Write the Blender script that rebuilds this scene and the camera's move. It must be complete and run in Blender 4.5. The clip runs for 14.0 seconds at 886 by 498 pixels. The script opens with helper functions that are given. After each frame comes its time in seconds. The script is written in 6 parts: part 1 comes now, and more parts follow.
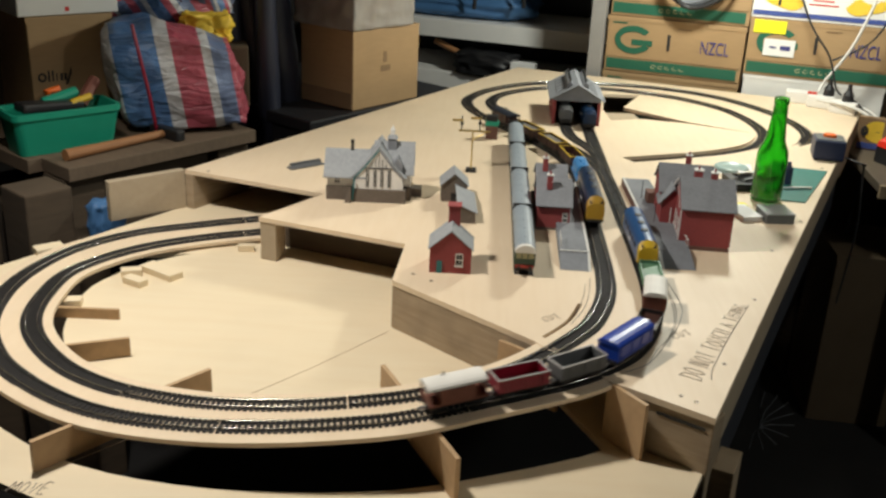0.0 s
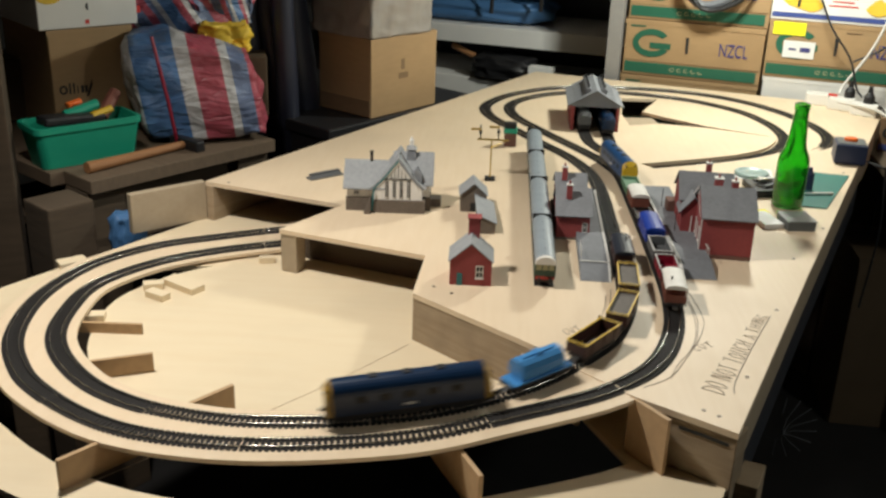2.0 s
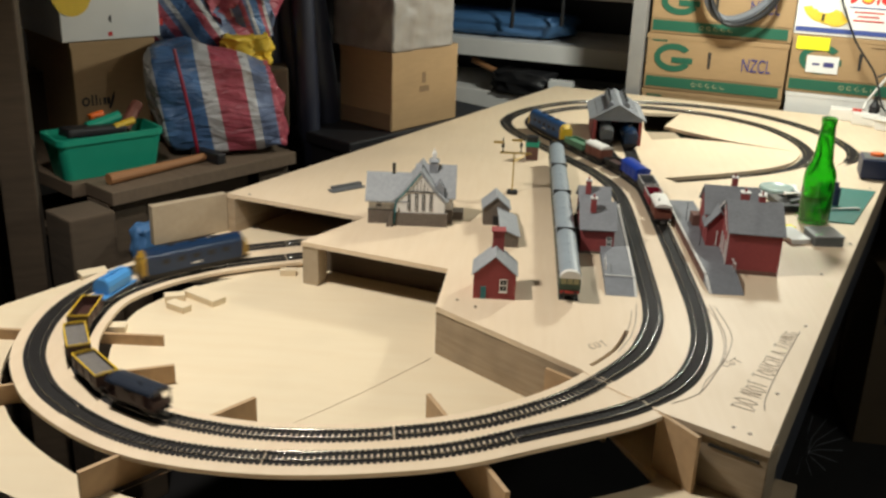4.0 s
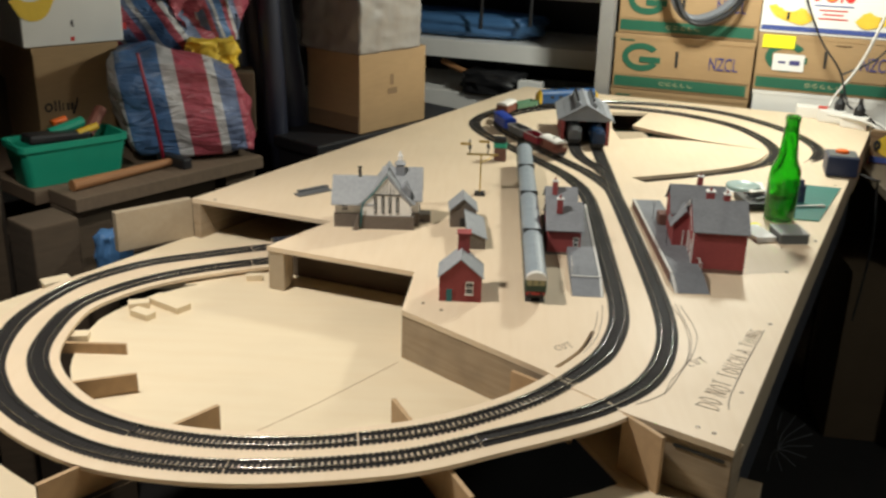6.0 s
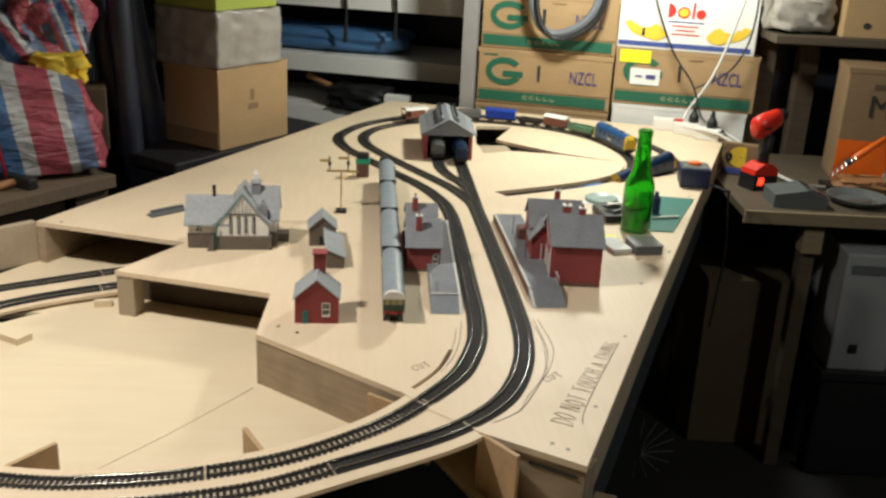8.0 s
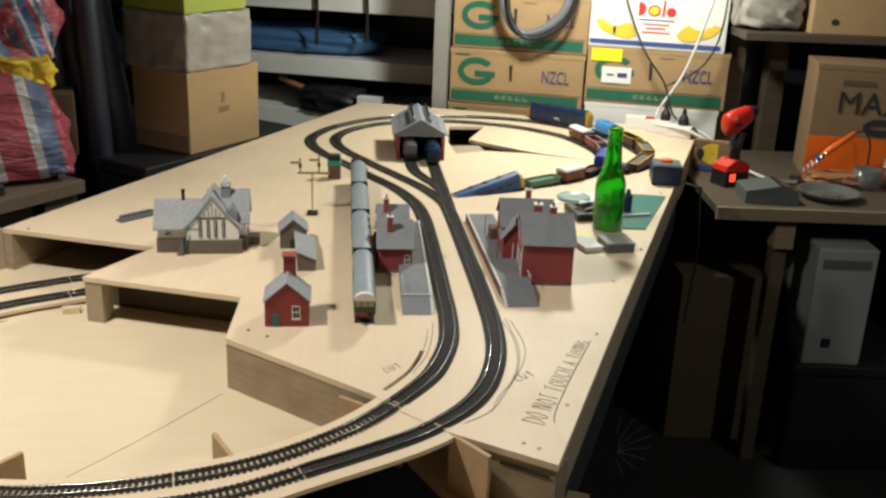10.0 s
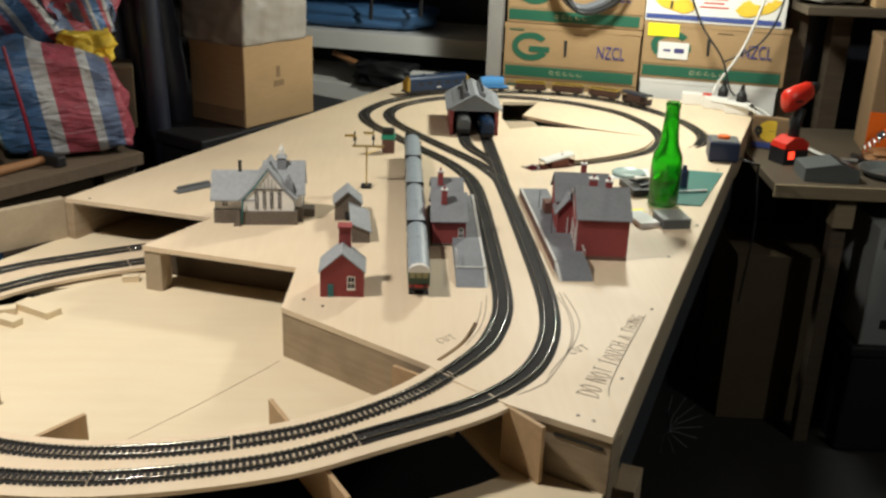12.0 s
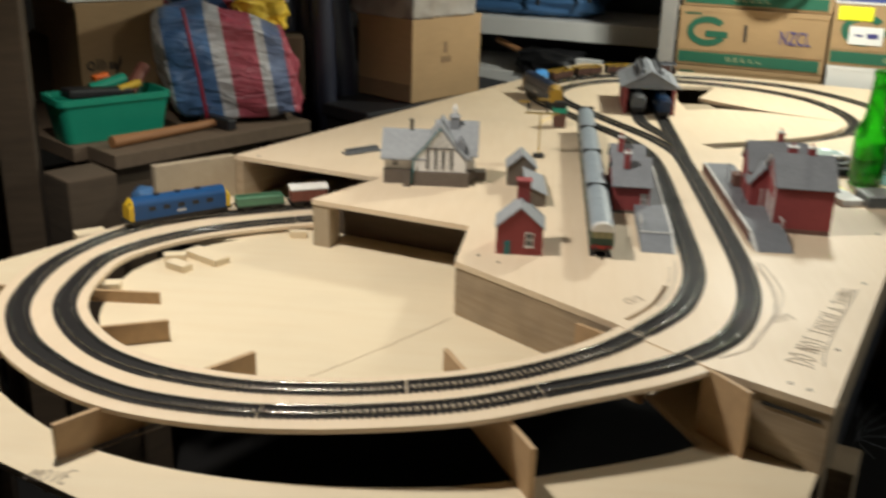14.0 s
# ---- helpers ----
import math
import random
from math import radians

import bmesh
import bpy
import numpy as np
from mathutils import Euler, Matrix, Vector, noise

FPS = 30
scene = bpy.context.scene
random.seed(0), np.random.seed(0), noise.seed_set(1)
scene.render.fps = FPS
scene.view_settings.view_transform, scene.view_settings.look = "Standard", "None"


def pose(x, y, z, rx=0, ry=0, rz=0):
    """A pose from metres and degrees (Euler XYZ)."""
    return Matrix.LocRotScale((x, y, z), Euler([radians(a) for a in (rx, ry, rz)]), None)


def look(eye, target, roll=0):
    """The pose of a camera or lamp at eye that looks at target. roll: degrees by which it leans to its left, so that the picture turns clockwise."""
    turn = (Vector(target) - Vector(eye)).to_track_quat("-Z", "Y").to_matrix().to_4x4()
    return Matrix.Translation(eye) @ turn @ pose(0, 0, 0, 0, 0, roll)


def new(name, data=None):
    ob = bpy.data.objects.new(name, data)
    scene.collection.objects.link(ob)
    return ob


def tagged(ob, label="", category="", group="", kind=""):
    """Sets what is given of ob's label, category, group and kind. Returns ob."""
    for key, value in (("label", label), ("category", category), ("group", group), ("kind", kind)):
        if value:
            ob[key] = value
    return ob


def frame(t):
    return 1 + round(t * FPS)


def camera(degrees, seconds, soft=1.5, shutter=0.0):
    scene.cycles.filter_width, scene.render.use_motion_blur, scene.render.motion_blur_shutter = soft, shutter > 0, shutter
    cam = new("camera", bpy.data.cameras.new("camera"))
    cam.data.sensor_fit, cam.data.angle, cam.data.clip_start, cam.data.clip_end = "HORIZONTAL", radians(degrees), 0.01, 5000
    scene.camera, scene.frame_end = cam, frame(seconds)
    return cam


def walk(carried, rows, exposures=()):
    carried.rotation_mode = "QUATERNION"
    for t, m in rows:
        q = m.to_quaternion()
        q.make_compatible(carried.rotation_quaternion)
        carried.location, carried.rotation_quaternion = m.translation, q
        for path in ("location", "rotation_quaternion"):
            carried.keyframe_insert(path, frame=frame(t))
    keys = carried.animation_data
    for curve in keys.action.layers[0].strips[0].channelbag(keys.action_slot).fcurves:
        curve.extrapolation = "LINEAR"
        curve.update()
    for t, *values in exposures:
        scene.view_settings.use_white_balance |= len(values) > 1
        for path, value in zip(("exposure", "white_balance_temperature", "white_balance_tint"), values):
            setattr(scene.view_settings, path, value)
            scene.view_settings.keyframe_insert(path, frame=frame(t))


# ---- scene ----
cam = camera(48.5, 14.0, soft=2.6, shutter=0.6)
PATH = [
    (0, (0.071, 0.134, 0.611), (0.012, 1.995, -0.119), 2.8),
    (0.5, (0.059, 0.129, 0.611), (-0.025, 1.985, -0.13), 2.4),
    (1, (0.07, 0.135, 0.624), (-0.059, 1.98, -0.137), 1.4),
    (1.5, (0.065, 0.131, 0.625), (-0.042, 1.983, -0.124), 1.8),
    (2, (0.067, 0.14, 0.632), (-0.029, 1.998, -0.102), 1.9),
    (2.5, (0.068, 0.142, 0.627), (-0.035, 2.004, -0.095), 1.8),
    (3, (0.061, 0.148, 0.625), (-0.024, 2.021, -0.071), 2.3),
    (5.3, (0.051, 0.154, 0.62), (-0.141, 2.01, -0.099), 1.3),
    (5.5, (0.058, 0.158, 0.624), (-0.104, 2.021, -0.086), 1.3),
    (6, (0.071, 0.16, 0.624), (-0.011, 2.031, -0.079), 1.6),
    (6.5, (0.081, 0.163, 0.628), (0.057, 2.038, -0.067), 2.0),
    (7, (0.088, 0.168, 0.629), (0.13, 2.045, -0.061), 2.3),
    (7.5, (0.103, 0.179, 0.626), (0.21, 2.057, -0.054), 2.5),
    (8, (0.109, 0.186, 0.628), (0.268, 2.063, -0.044), 2.8),
    (8.2, (0.108, 0.185, 0.624), (0.282, 2.063, -0.042), 3.0),
    (10.5, (0.125, 0.193, 0.626), (0.328, 2.066, -0.044), 2.3),
    (11, (0.116, 0.195, 0.617), (0.267, 2.064, -0.078), 2.2),
    (11.5, (0.11, 0.191, 0.617), (0.229, 2.058, -0.09), 1.9),
    (12, (0.114, 0.187, 0.615), (0.217, 2.054, -0.096), 2.0),
    (12.5, (0.106, 0.189, 0.61), (0.16, 2.053, -0.112), 2.2),
    (13, (0.101, 0.196, 0.596), (0.118, 2.061, -0.126), 2.0),
    (13.5, (0.099, 0.214, 0.543), (0.045, 2.068, -0.204), 2.5),
    (14, (0.055, 0.243, 0.495), (-0.123, 2.113, -0.191), 1.6),
]
walk(cam, [(t, look(eye, target, roll)) for t, eye, target, roll in PATH])

# ---- light: two bare bulbs under the joists, and a little light from the rest of the room ----
world = bpy.data.worlds.new("world")
scene.world = world
world.use_nodes = True
world.node_tree.nodes["Background"].inputs[0].default_value = (1.0, 0.86, 0.68, 1)
world.node_tree.nodes["Background"].inputs[1].default_value = 0.024
scene.view_settings.exposure = 0.0


def bulb_light(x, y, z, watts, radius=0.03, colour=(1.0, 0.98, 0.89), cone=0.0, aim=None, blend=0.6):
    """A bare bulb, or with a cone in degrees a bulb in a shade."""
    lamp = bpy.data.lights.new("bulb_light", "SPOT" if cone else "POINT")
    lamp.energy, lamp.shadow_soft_size, lamp.color = watts, radius, colour
    ob = new("bulb_light", lamp)
    ob.location = (x, y, z)
    if cone:
        lamp.spot_size, lamp.spot_blend = radians(cone), blend
        ob.matrix_basis = look((x, y, z), aim)
    return ob


bulb_light(0.71, 2.74, 0.76, 39.0, radius=0.06, colour=(0.98, 1.0, 0.88))                                          # over the far end
bulb_light(-0.55, 1.45, 1.05, 58.0, radius=0.05, colour=(1.0, 0.95, 0.86), cone=140, aim=(-0.25, 1.25, 0), blend=0.75)  # shaded, over the near loop
bulb_light(1.90, 0.80, 1.20, 25.0, radius=0.06, colour=(0.97, 1.0, 0.92))                            # in the room behind
# ---- materials ----
def material(name, colour, rough=0.6, metal=0.0, grain=0.0, scale=30.0, stretch=(1, 1, 1), bump=0.0, stain=0.0, stain_scale=4.0, other=None,
             trans=0.0, coat=0.0, random_tint=0.0):
    m = bpy.data.materials.new(name)
    m.use_nodes = True
    n, l = m.node_tree.nodes, m.node_tree.links
    b = n["Principled BSDF"]
    b.inputs["Roughness"].default_value = rough
    b.inputs["Metallic"].default_value = metal
    b.inputs["Transmission Weight"].default_value = trans
    b.inputs["Coat Weight"].default_value = coat
    co = n.new("ShaderNodeTexCoord")
    mp = n.new("ShaderNodeMapping")
    mp.inputs["Scale"].default_value = stretch
    l.new(co.outputs["Object"], mp.inputs["Vector"])
    n1 = n.new("ShaderNodeTexNoise")
    n1.inputs["Scale"].default_value, n1.inputs["Detail"].default_value = scale, 6
    l.new(mp.outputs[0], n1.inputs["Vector"])
    n2 = n.new("ShaderNodeTexNoise")
    n2.inputs["Scale"].default_value, n2.inputs["Detail"].default_value = stain_scale, 4
    l.new(co.outputs["Object"], n2.inputs["Vector"])
    other = other or tuple(c * 0.6 for c in colour)
    r1 = n.new("ShaderNodeMapRange")
    r1.inputs["From Min"].default_value, r1.inputs["From Max"].default_value = 0.35, 0.7
    r1.inputs["To Max"].default_value = grain
    l.new(n1.outputs["Fac"], r1.inputs["Value"])
    r2 = n.new("ShaderNodeMapRange")
    r2.inputs["From Min"].default_value, r2.inputs["From Max"].default_value = 0.45, 0.75
    r2.inputs["To Max"].default_value = stain
    l.new(n2.outputs["Fac"], r2.inputs["Value"])
    mx = n.new("ShaderNodeMix")
    mx.data_type = "RGBA"
    mx.inputs["A"].default_value, mx.inputs["B"].default_value = (*colour, 1), (*other, 1)
    l.new(r1.outputs[0], mx.inputs["Factor"])
    mx2 = n.new("ShaderNodeMix")
    mx2.data_type = "RGBA"
    mx2.inputs["B"].default_value = (*(c * 0.55 for c in colour), 1)
    l.new(r2.outputs[0], mx2.inputs["Factor"])
    l.new(mx.outputs["Result"], mx2.inputs["A"])
    last = mx2.outputs["Result"]
    if random_tint:
        info = n.new("ShaderNodeObjectInfo")
        hs = n.new("ShaderNodeHueSaturation")
        mr = n.new("ShaderNodeMapRange")
        mr.inputs["To Min"].default_value, mr.inputs["To Max"].default_value = 1 - random_tint, 1 + random_tint
        l.new(info.outputs["Random"], mr.inputs["Value"])
        l.new(mr.outputs[0], hs.inputs["Value"])
        l.new(last, hs.inputs["Color"])
        last = hs.outputs["Color"]
    l.new(last, b.inputs["Base Color"])
    rr = n.new("ShaderNodeMapRange")
    rr.inputs["To Min"].default_value, rr.inputs["To Max"].default_value = max(rough - 0.1, 0.02), min(rough + 0.12, 1)
    l.new(n2.outputs["Fac"], rr.inputs["Value"])
    l.new(rr.outputs[0], b.inputs["Roughness"])
    if bump:
        bp = n.new("ShaderNodeBump")
        bp.inputs["Strength"].default_value, bp.inputs["Distance"].default_value = bump, 0.002
        l.new(n1.outputs["Fac"], bp.inputs["Height"])
        l.new(bp.outputs[0], b.inputs["Normal"])
    return m


PLY = material("plywood", (0.75, 0.605, 0.435), 0.55, grain=0.22, scale=14, stretch=(6, 0.6, 6), bump=0.08, stain=0.20, stain_scale=5, other=(0.64, 0.47, 0.29))
PLY_LOW = material("plywood_lower", (0.77, 0.65, 0.46), 0.55, grain=0.2, scale=10, stretch=(0.7, 5, 5), bump=0.08, stain=0.22, stain_scale=4, other=(0.68, 0.51, 0.31))
HARDBOARD = material("hardboard", (0.50, 0.33, 0.18), 0.65, grain=0.3, scale=80, bump=0.1, stain=0.2)
TIMBER = material("rough_timber", (0.40, 0.31, 0.21), 0.85, grain=0.6, scale=16, stretch=(0.6, 0.6, 9), bump=0.35, stain=0.75, stain_scale=13, other=(0.27, 0.19, 0.11))
EDGE_TIMBER = material("planed_batten", (0.42, 0.34, 0.24), 0.7, grain=0.35, scale=14, stretch=(6, 0.6, 6), bump=0.15, stain=0.3, stain_scale=6, other=(0.34, 0.26, 0.17))
DARK_BLUE_GREY = material("dark_blue_grey", (0.030, 0.034, 0.045), 0.6, grain=0.3, scale=20, stain=0.4)
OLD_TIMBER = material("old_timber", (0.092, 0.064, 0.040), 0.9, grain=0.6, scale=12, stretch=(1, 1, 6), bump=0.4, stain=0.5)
SLEEPER = material("black_plastic_sleepers", (0.012, 0.010, 0.009), 0.75, grain=0.4, scale=90, bump=0.1)
UNDERLAY = material("dark_foam_underlay", (0.016, 0.0145, 0.014), 0.95, grain=0.5, scale=160, bump=0.4, other=(0.028, 0.025, 0.024))
RAIL = material("nickel_rail", (0.74, 0.73, 0.70), 0.22, metal=1.0, grain=0.3, scale=40)
PENCIL = material("pencil_line", (0.17, 0.13, 0.105), 0.7, grain=0.5, scale=300, other=(0.36, 0.28, 0.21))
FAINT = material("faint_pencil_line", (0.56, 0.44, 0.32), 0.7)
SCREW = material("screw_head", (0.10, 0.07, 0.05), 0.4, metal=0.6)
BRICK_RED = material("red_brick_card", (0.30, 0.055, 0.055), 0.75, grain=0.4, scale=220, bump=0.15, stain=0.25, stain_scale=30, other=(0.20, 0.04, 0.04))
SLATE = material("grey_slate_card", (0.24, 0.25, 0.27), 0.8, grain=0.4, scale=150, stretch=(1, 1, 3), bump=0.2, stain=0.3, stain_scale=25)
SLATE_LIGHT = material("pale_slate_card", (0.33, 0.345, 0.36), 0.8, grain=0.4, scale=150, bump=0.2, stain=0.3, stain_scale=25)
STONE = material("brown_stone_card", (0.155, 0.125, 0.10), 0.85, grain=0.6, scale=240, bump=0.3, stain=0.3, stain_scale=30)
WHITE_CARD = material("white_card", (0.72, 0.70, 0.66), 0.7, grain=0.15, scale=60, stain=0.12, stain_scale=20)
BLACK = material("matt_black", (0.012, 0.012, 0.012), 0.6, grain=0.2)
DARK_GLASS = material("dark_window", (0.02, 0.022, 0.025), 0.15)
TEAL = material("teal_paint", (0.03, 0.16, 0.17), 0.6, grain=0.2)
PLAT_GREY = material("platform_grey_card", (0.20, 0.21, 0.23), 0.8, grain=0.35, scale=120, bump=0.15, stain=0.3, stain_scale=18)
PLAT_EDGE = material("platform_white_edge", (0.62, 0.61, 0.58), 0.7, grain=0.3, scale=90)
PLAT_BRICK = material("platform_brick_side", (0.16, 0.08, 0.06), 0.85, grain=0.5, scale=200)
LOCO_BLUE = material("loco_blue_paint", (0.010, 0.065, 0.19), 0.36, grain=0.15, scale=60, stain=0.3, stain_scale=14)
LOCO_DARK = material("loco_dark_blue_paint", (0.006, 0.024, 0.066), 0.3, grain=0.2, scale=60, stain=0.3, stain_scale=14)
YELLOW = material("yellow_paint", (0.62, 0.40, 0.02), 0.45, grain=0.2, scale=50)
CHASSIS = material("dark_chassis", (0.018, 0.016, 0.015), 0.6, grain=0.4, scale=70)
BROWN_VAN = material("bauxite_brown_paint", (0.19, 0.062, 0.04), 0.6, grain=0.35, scale=70, stain=0.2, stain_scale=20)
WHITE_ROOF = material("white_roof_paint", (0.74, 0.72, 0.67), 0.6, grain=0.15, scale=40, stain=0.15, stain_scale=20)
RED_WAGON = material("crimson_plastic", (0.24, 0.010, 0.03), 0.4, grain=0.2, scale=50)
GREY_WAGON = material("grey_wagon_plastic", (0.11, 0.115, 0.12), 0.6, grain=0.3, scale=50)
VAN_BLUE = material("bright_blue_plastic", (0.010, 0.045, 0.33), 0.34, grain=0.15, scale=50)
TANK_BLUE = material("pale_blue_plastic", (0.06, 0.26, 0.58), 0.38, grain=0.15, scale=50)
GREEN_WAGON = material("green_grey_plastic", (0.10, 0.22, 0.13), 0.55, grain=0.3, scale=60)
WAGON_BROWN = material("dark_brown_plastic", (0.055, 0.022, 0.017), 0.5, grain=0.3, scale=60)
LOAD = material("grey_ballast_load", (0.17, 0.155, 0.14), 0.95, grain=0.7, scale=260, bump=0.6)
PALE_RIM = material("dusty_pale_rim", (0.36, 0.34, 0.33), 0.6, grain=0.3, scale=60)
DARK_VAN = material("dark_van_paint", (0.052, 0.022, 0.018), 0.45, grain=0.25, scale=50)
DARK_ROOF = material("dark_slate_blue_roof", (0.022, 0.028, 0.042), 0.28, grain=0.25, scale=40, stain=0.3, stain_scale=12)
DULL_YELLOW = material("dull_yellow_paint", (0.42, 0.24, 0.02), 0.5, grain=0.3, scale=50)
COACH_ROOF = material("coach_roof_grey", (0.27, 0.315, 0.35), 0.45, grain=0.2, scale=40, stain=0.25, stain_scale=10)
COACH_GREEN = material("coach_green_paint", (0.03, 0.07, 0.045), 0.45, grain=0.2, scale=40)
BUFFER_RED = material("buffer_beam_red", (0.35, 0.03, 0.02), 0.5)
STEEL = material("bright_steel", (0.6, 0.6, 0.6), 0.3, metal=1.0, grain=0.2)
CARDBOARD = material("brown_cardboard", (0.40, 0.26, 0.13), 0.75, grain=0.2, scale=20, stretch=(1, 1, 5), bump=0.05, stain=0.3, stain_scale=5)
# Dark copy of the cardboard with shade in its colour; once used as print.
CARD_DARK = material("shade_darkened_cardboard", (0.11, 0.075, 0.042), 0.8, grain=0.25, scale=20, bump=0.05, stain=0.3)
WHITE_BOX = material("white_printed_cardboard", (0.78, 0.77, 0.74), 0.55, grain=0.1, scale=15, stain=0.12)
PRINT_GREEN = material("green_print", (0.015, 0.12, 0.07), 0.6, grain=0.15)
PRINT_PALE = material("pale_print", (0.35, 0.34, 0.20), 0.6)
PRINT_BLUE = material("blue_stamp", (0.05, 0.05, 0.20), 0.7, grain=0.4, scale=90)
PRINT_RED = material("red_print", (0.60, 0.03, 0.025), 0.55)
PRINT_YELLOW = material("yellow_print", (0.80, 0.55, 0.05), 0.55, grain=0.25, scale=60, other=(0.55, 0.35, 0.03))
PRINT_NAVY = material("navy_print", (0.05, 0.08, 0.28), 0.55)
PRINT_BLACK = material("black_print", (0.02, 0.02, 0.02), 0.6)
NOTE_YELLOW = material("yellow_paper_note", (0.85, 0.80, 0.02), 0.7)
PAPER = material("white_paper", (0.80, 0.80, 0.78), 0.7, grain=0.1)
SHELF_WHITE = material("white_shelf_paint", (0.80, 0.79, 0.77), 0.5, grain=0.15, scale=10, stain=0.15)
SHELF_POST = material("grey_shelf_post", (0.36, 0.35, 0.34), 0.5, grain=0.2, metal=0.2)
BLUE_CLOTH = material("blue_tarpaulin", (0.06, 0.16, 0.34), 0.5, grain=0.4, scale=14, bump=0.5)
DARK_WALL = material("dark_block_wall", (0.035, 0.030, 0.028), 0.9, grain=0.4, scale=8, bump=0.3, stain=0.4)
# Near-black colour carries the darkness of the unlit floor.
FLOOR_DARK = material("dusty_concrete_as_unlit", (0.012, 0.011, 0.011), 0.95, grain=0.5, scale=9, bump=0.2, stain=0.5)
CEIL = material("dark_joists", (0.10, 0.075, 0.05), 0.9, grain=0.4, scale=6, stretch=(0.5, 5, 5), bump=0.2)
GREEN_TUB = material("green_plastic_tub", (0.012, 0.30, 0.19), 0.38, grain=0.1, scale=30, stain=0.15)
RUBBER = material("black_rubber", (0.014, 0.014, 0.016), 0.45, grain=0.3)
HOSE = material("dark_blue_pipe", (0.025, 0.028, 0.045), 0.4, grain=0.3, scale=14, stain=0.3)
RED_PLASTIC = material("red_plastic", (0.62, 0.025, 0.012), 0.35, grain=0.1)
ORANGE = material("orange_plastic", (0.80, 0.14, 0.01), 0.4, grain=0.1)
GREY_PLASTIC = material("grey_plastic", (0.10, 0.11, 0.11), 0.5, grain=0.15)
PALE_METAL = material("pale_painted_case", (0.28, 0.29, 0.29), 0.5, grain=0.1, stain=0.25)
WHITE_PLASTIC = material("white_plastic", (0.78, 0.76, 0.72), 0.4, grain=0.05)
CABLE_WHITE = material("white_cable", (0.66, 0.64, 0.60), 0.45)
CABLE_GREY = material("grey_conduit", (0.16, 0.17, 0.19), 0.4, grain=0.2)
MAT_GREEN = material("green_cutting_mat", (0.02, 0.17, 0.14), 0.6, grain=0.2, scale=50)
CTRL_BLUE = material("navy_controller_case", (0.020, 0.030, 0.075), 0.42, grain=0.15)
WOOD_HANDLE = material("ash_handle", (0.34, 0.16, 0.065), 0.55, grain=0.4, scale=14, stretch=(1, 8, 8))
BENCH_WOOD = material("worn_bench_wood", (0.15, 0.105, 0.068), 0.8, grain=0.5, scale=10, stretch=(8, 0.7, 4), bump=0.25, stain=0.4)
# Lighter copy of the desk wood: the light on the front edge is in its colour.
DESK_EDGE = material("pale_lit_desk_edge", (0.26, 0.20, 0.12), 0.7, grain=0.35, scale=14, stretch=(0.7, 6, 6), bump=0.1, stain=0.3)
TEAL_TIN = material("pale_teal_tin", (0.33, 0.45, 0.43), 0.34, grain=0.3, scale=30, bump=0.25, stain=0.3)
# Albedo lowered so the desk looks dimly lit.
DESK_WOOD = material("dimmed_desk_wood", (0.085, 0.064, 0.042), 0.65, grain=0.35, scale=10, stretch=(0.7, 8, 4), bump=0.1, stain=0.35)
CLEAR = material("clear_plastic", (0.85, 0.87, 0.88), 0.12, trans=0.9)
POLYTHENE = material("milky_polythene_sheet", (0.35, 0.325, 0.30), 0.3, grain=0.6, scale=22, stretch=(1, 1, 0.3), bump=0.4, stain=0.3, stain_scale=7, other=(0.24, 0.20, 0.165))
# Cardboard darkened for the desk carton's shade; also used for browner flaps and print.
SHADED_CARD = material("dark_shaded_cardboard", (0.23, 0.145, 0.075), 0.75, grain=0.25, scale=20, stretch=(1, 1, 5), bump=0.05, stain=0.3, stain_scale=5)
BRASS = material("brass", (0.62, 0.45, 0.15), 0.35, metal=0.9)
SACK = material("pale_sacking", (0.36, 0.33, 0.29), 0.9, grain=0.5, scale=40, bump=0.6)
GLASS_GREEN = bpy.data.materials.new("green_bottle_glass")
GLASS_GREEN.use_nodes = True
_b = GLASS_GREEN.node_tree.nodes["Principled BSDF"]
_b.inputs["Base Color"].default_value = (0.14, 0.74, 0.11, 1)
_b.inputs["Roughness"].default_value = 0.04
_b.inputs["IOR"].default_value = 1.5
_b.inputs["Transmission Weight"].default_value = 0.93
GLOW_RED = bpy.data.materials.new("red_indicator_lamp")
GLOW_RED.use_nodes = True
_b = GLOW_RED.node_tree.nodes["Principled BSDF"]
_b.inputs["Base Color"].default_value = (0.8, 0.02, 0.01, 1)
_b.inputs["Emission Color"].default_value = (1, 0.05, 0.02, 1)
_b.inputs["Emission Strength"].default_value = 2.5


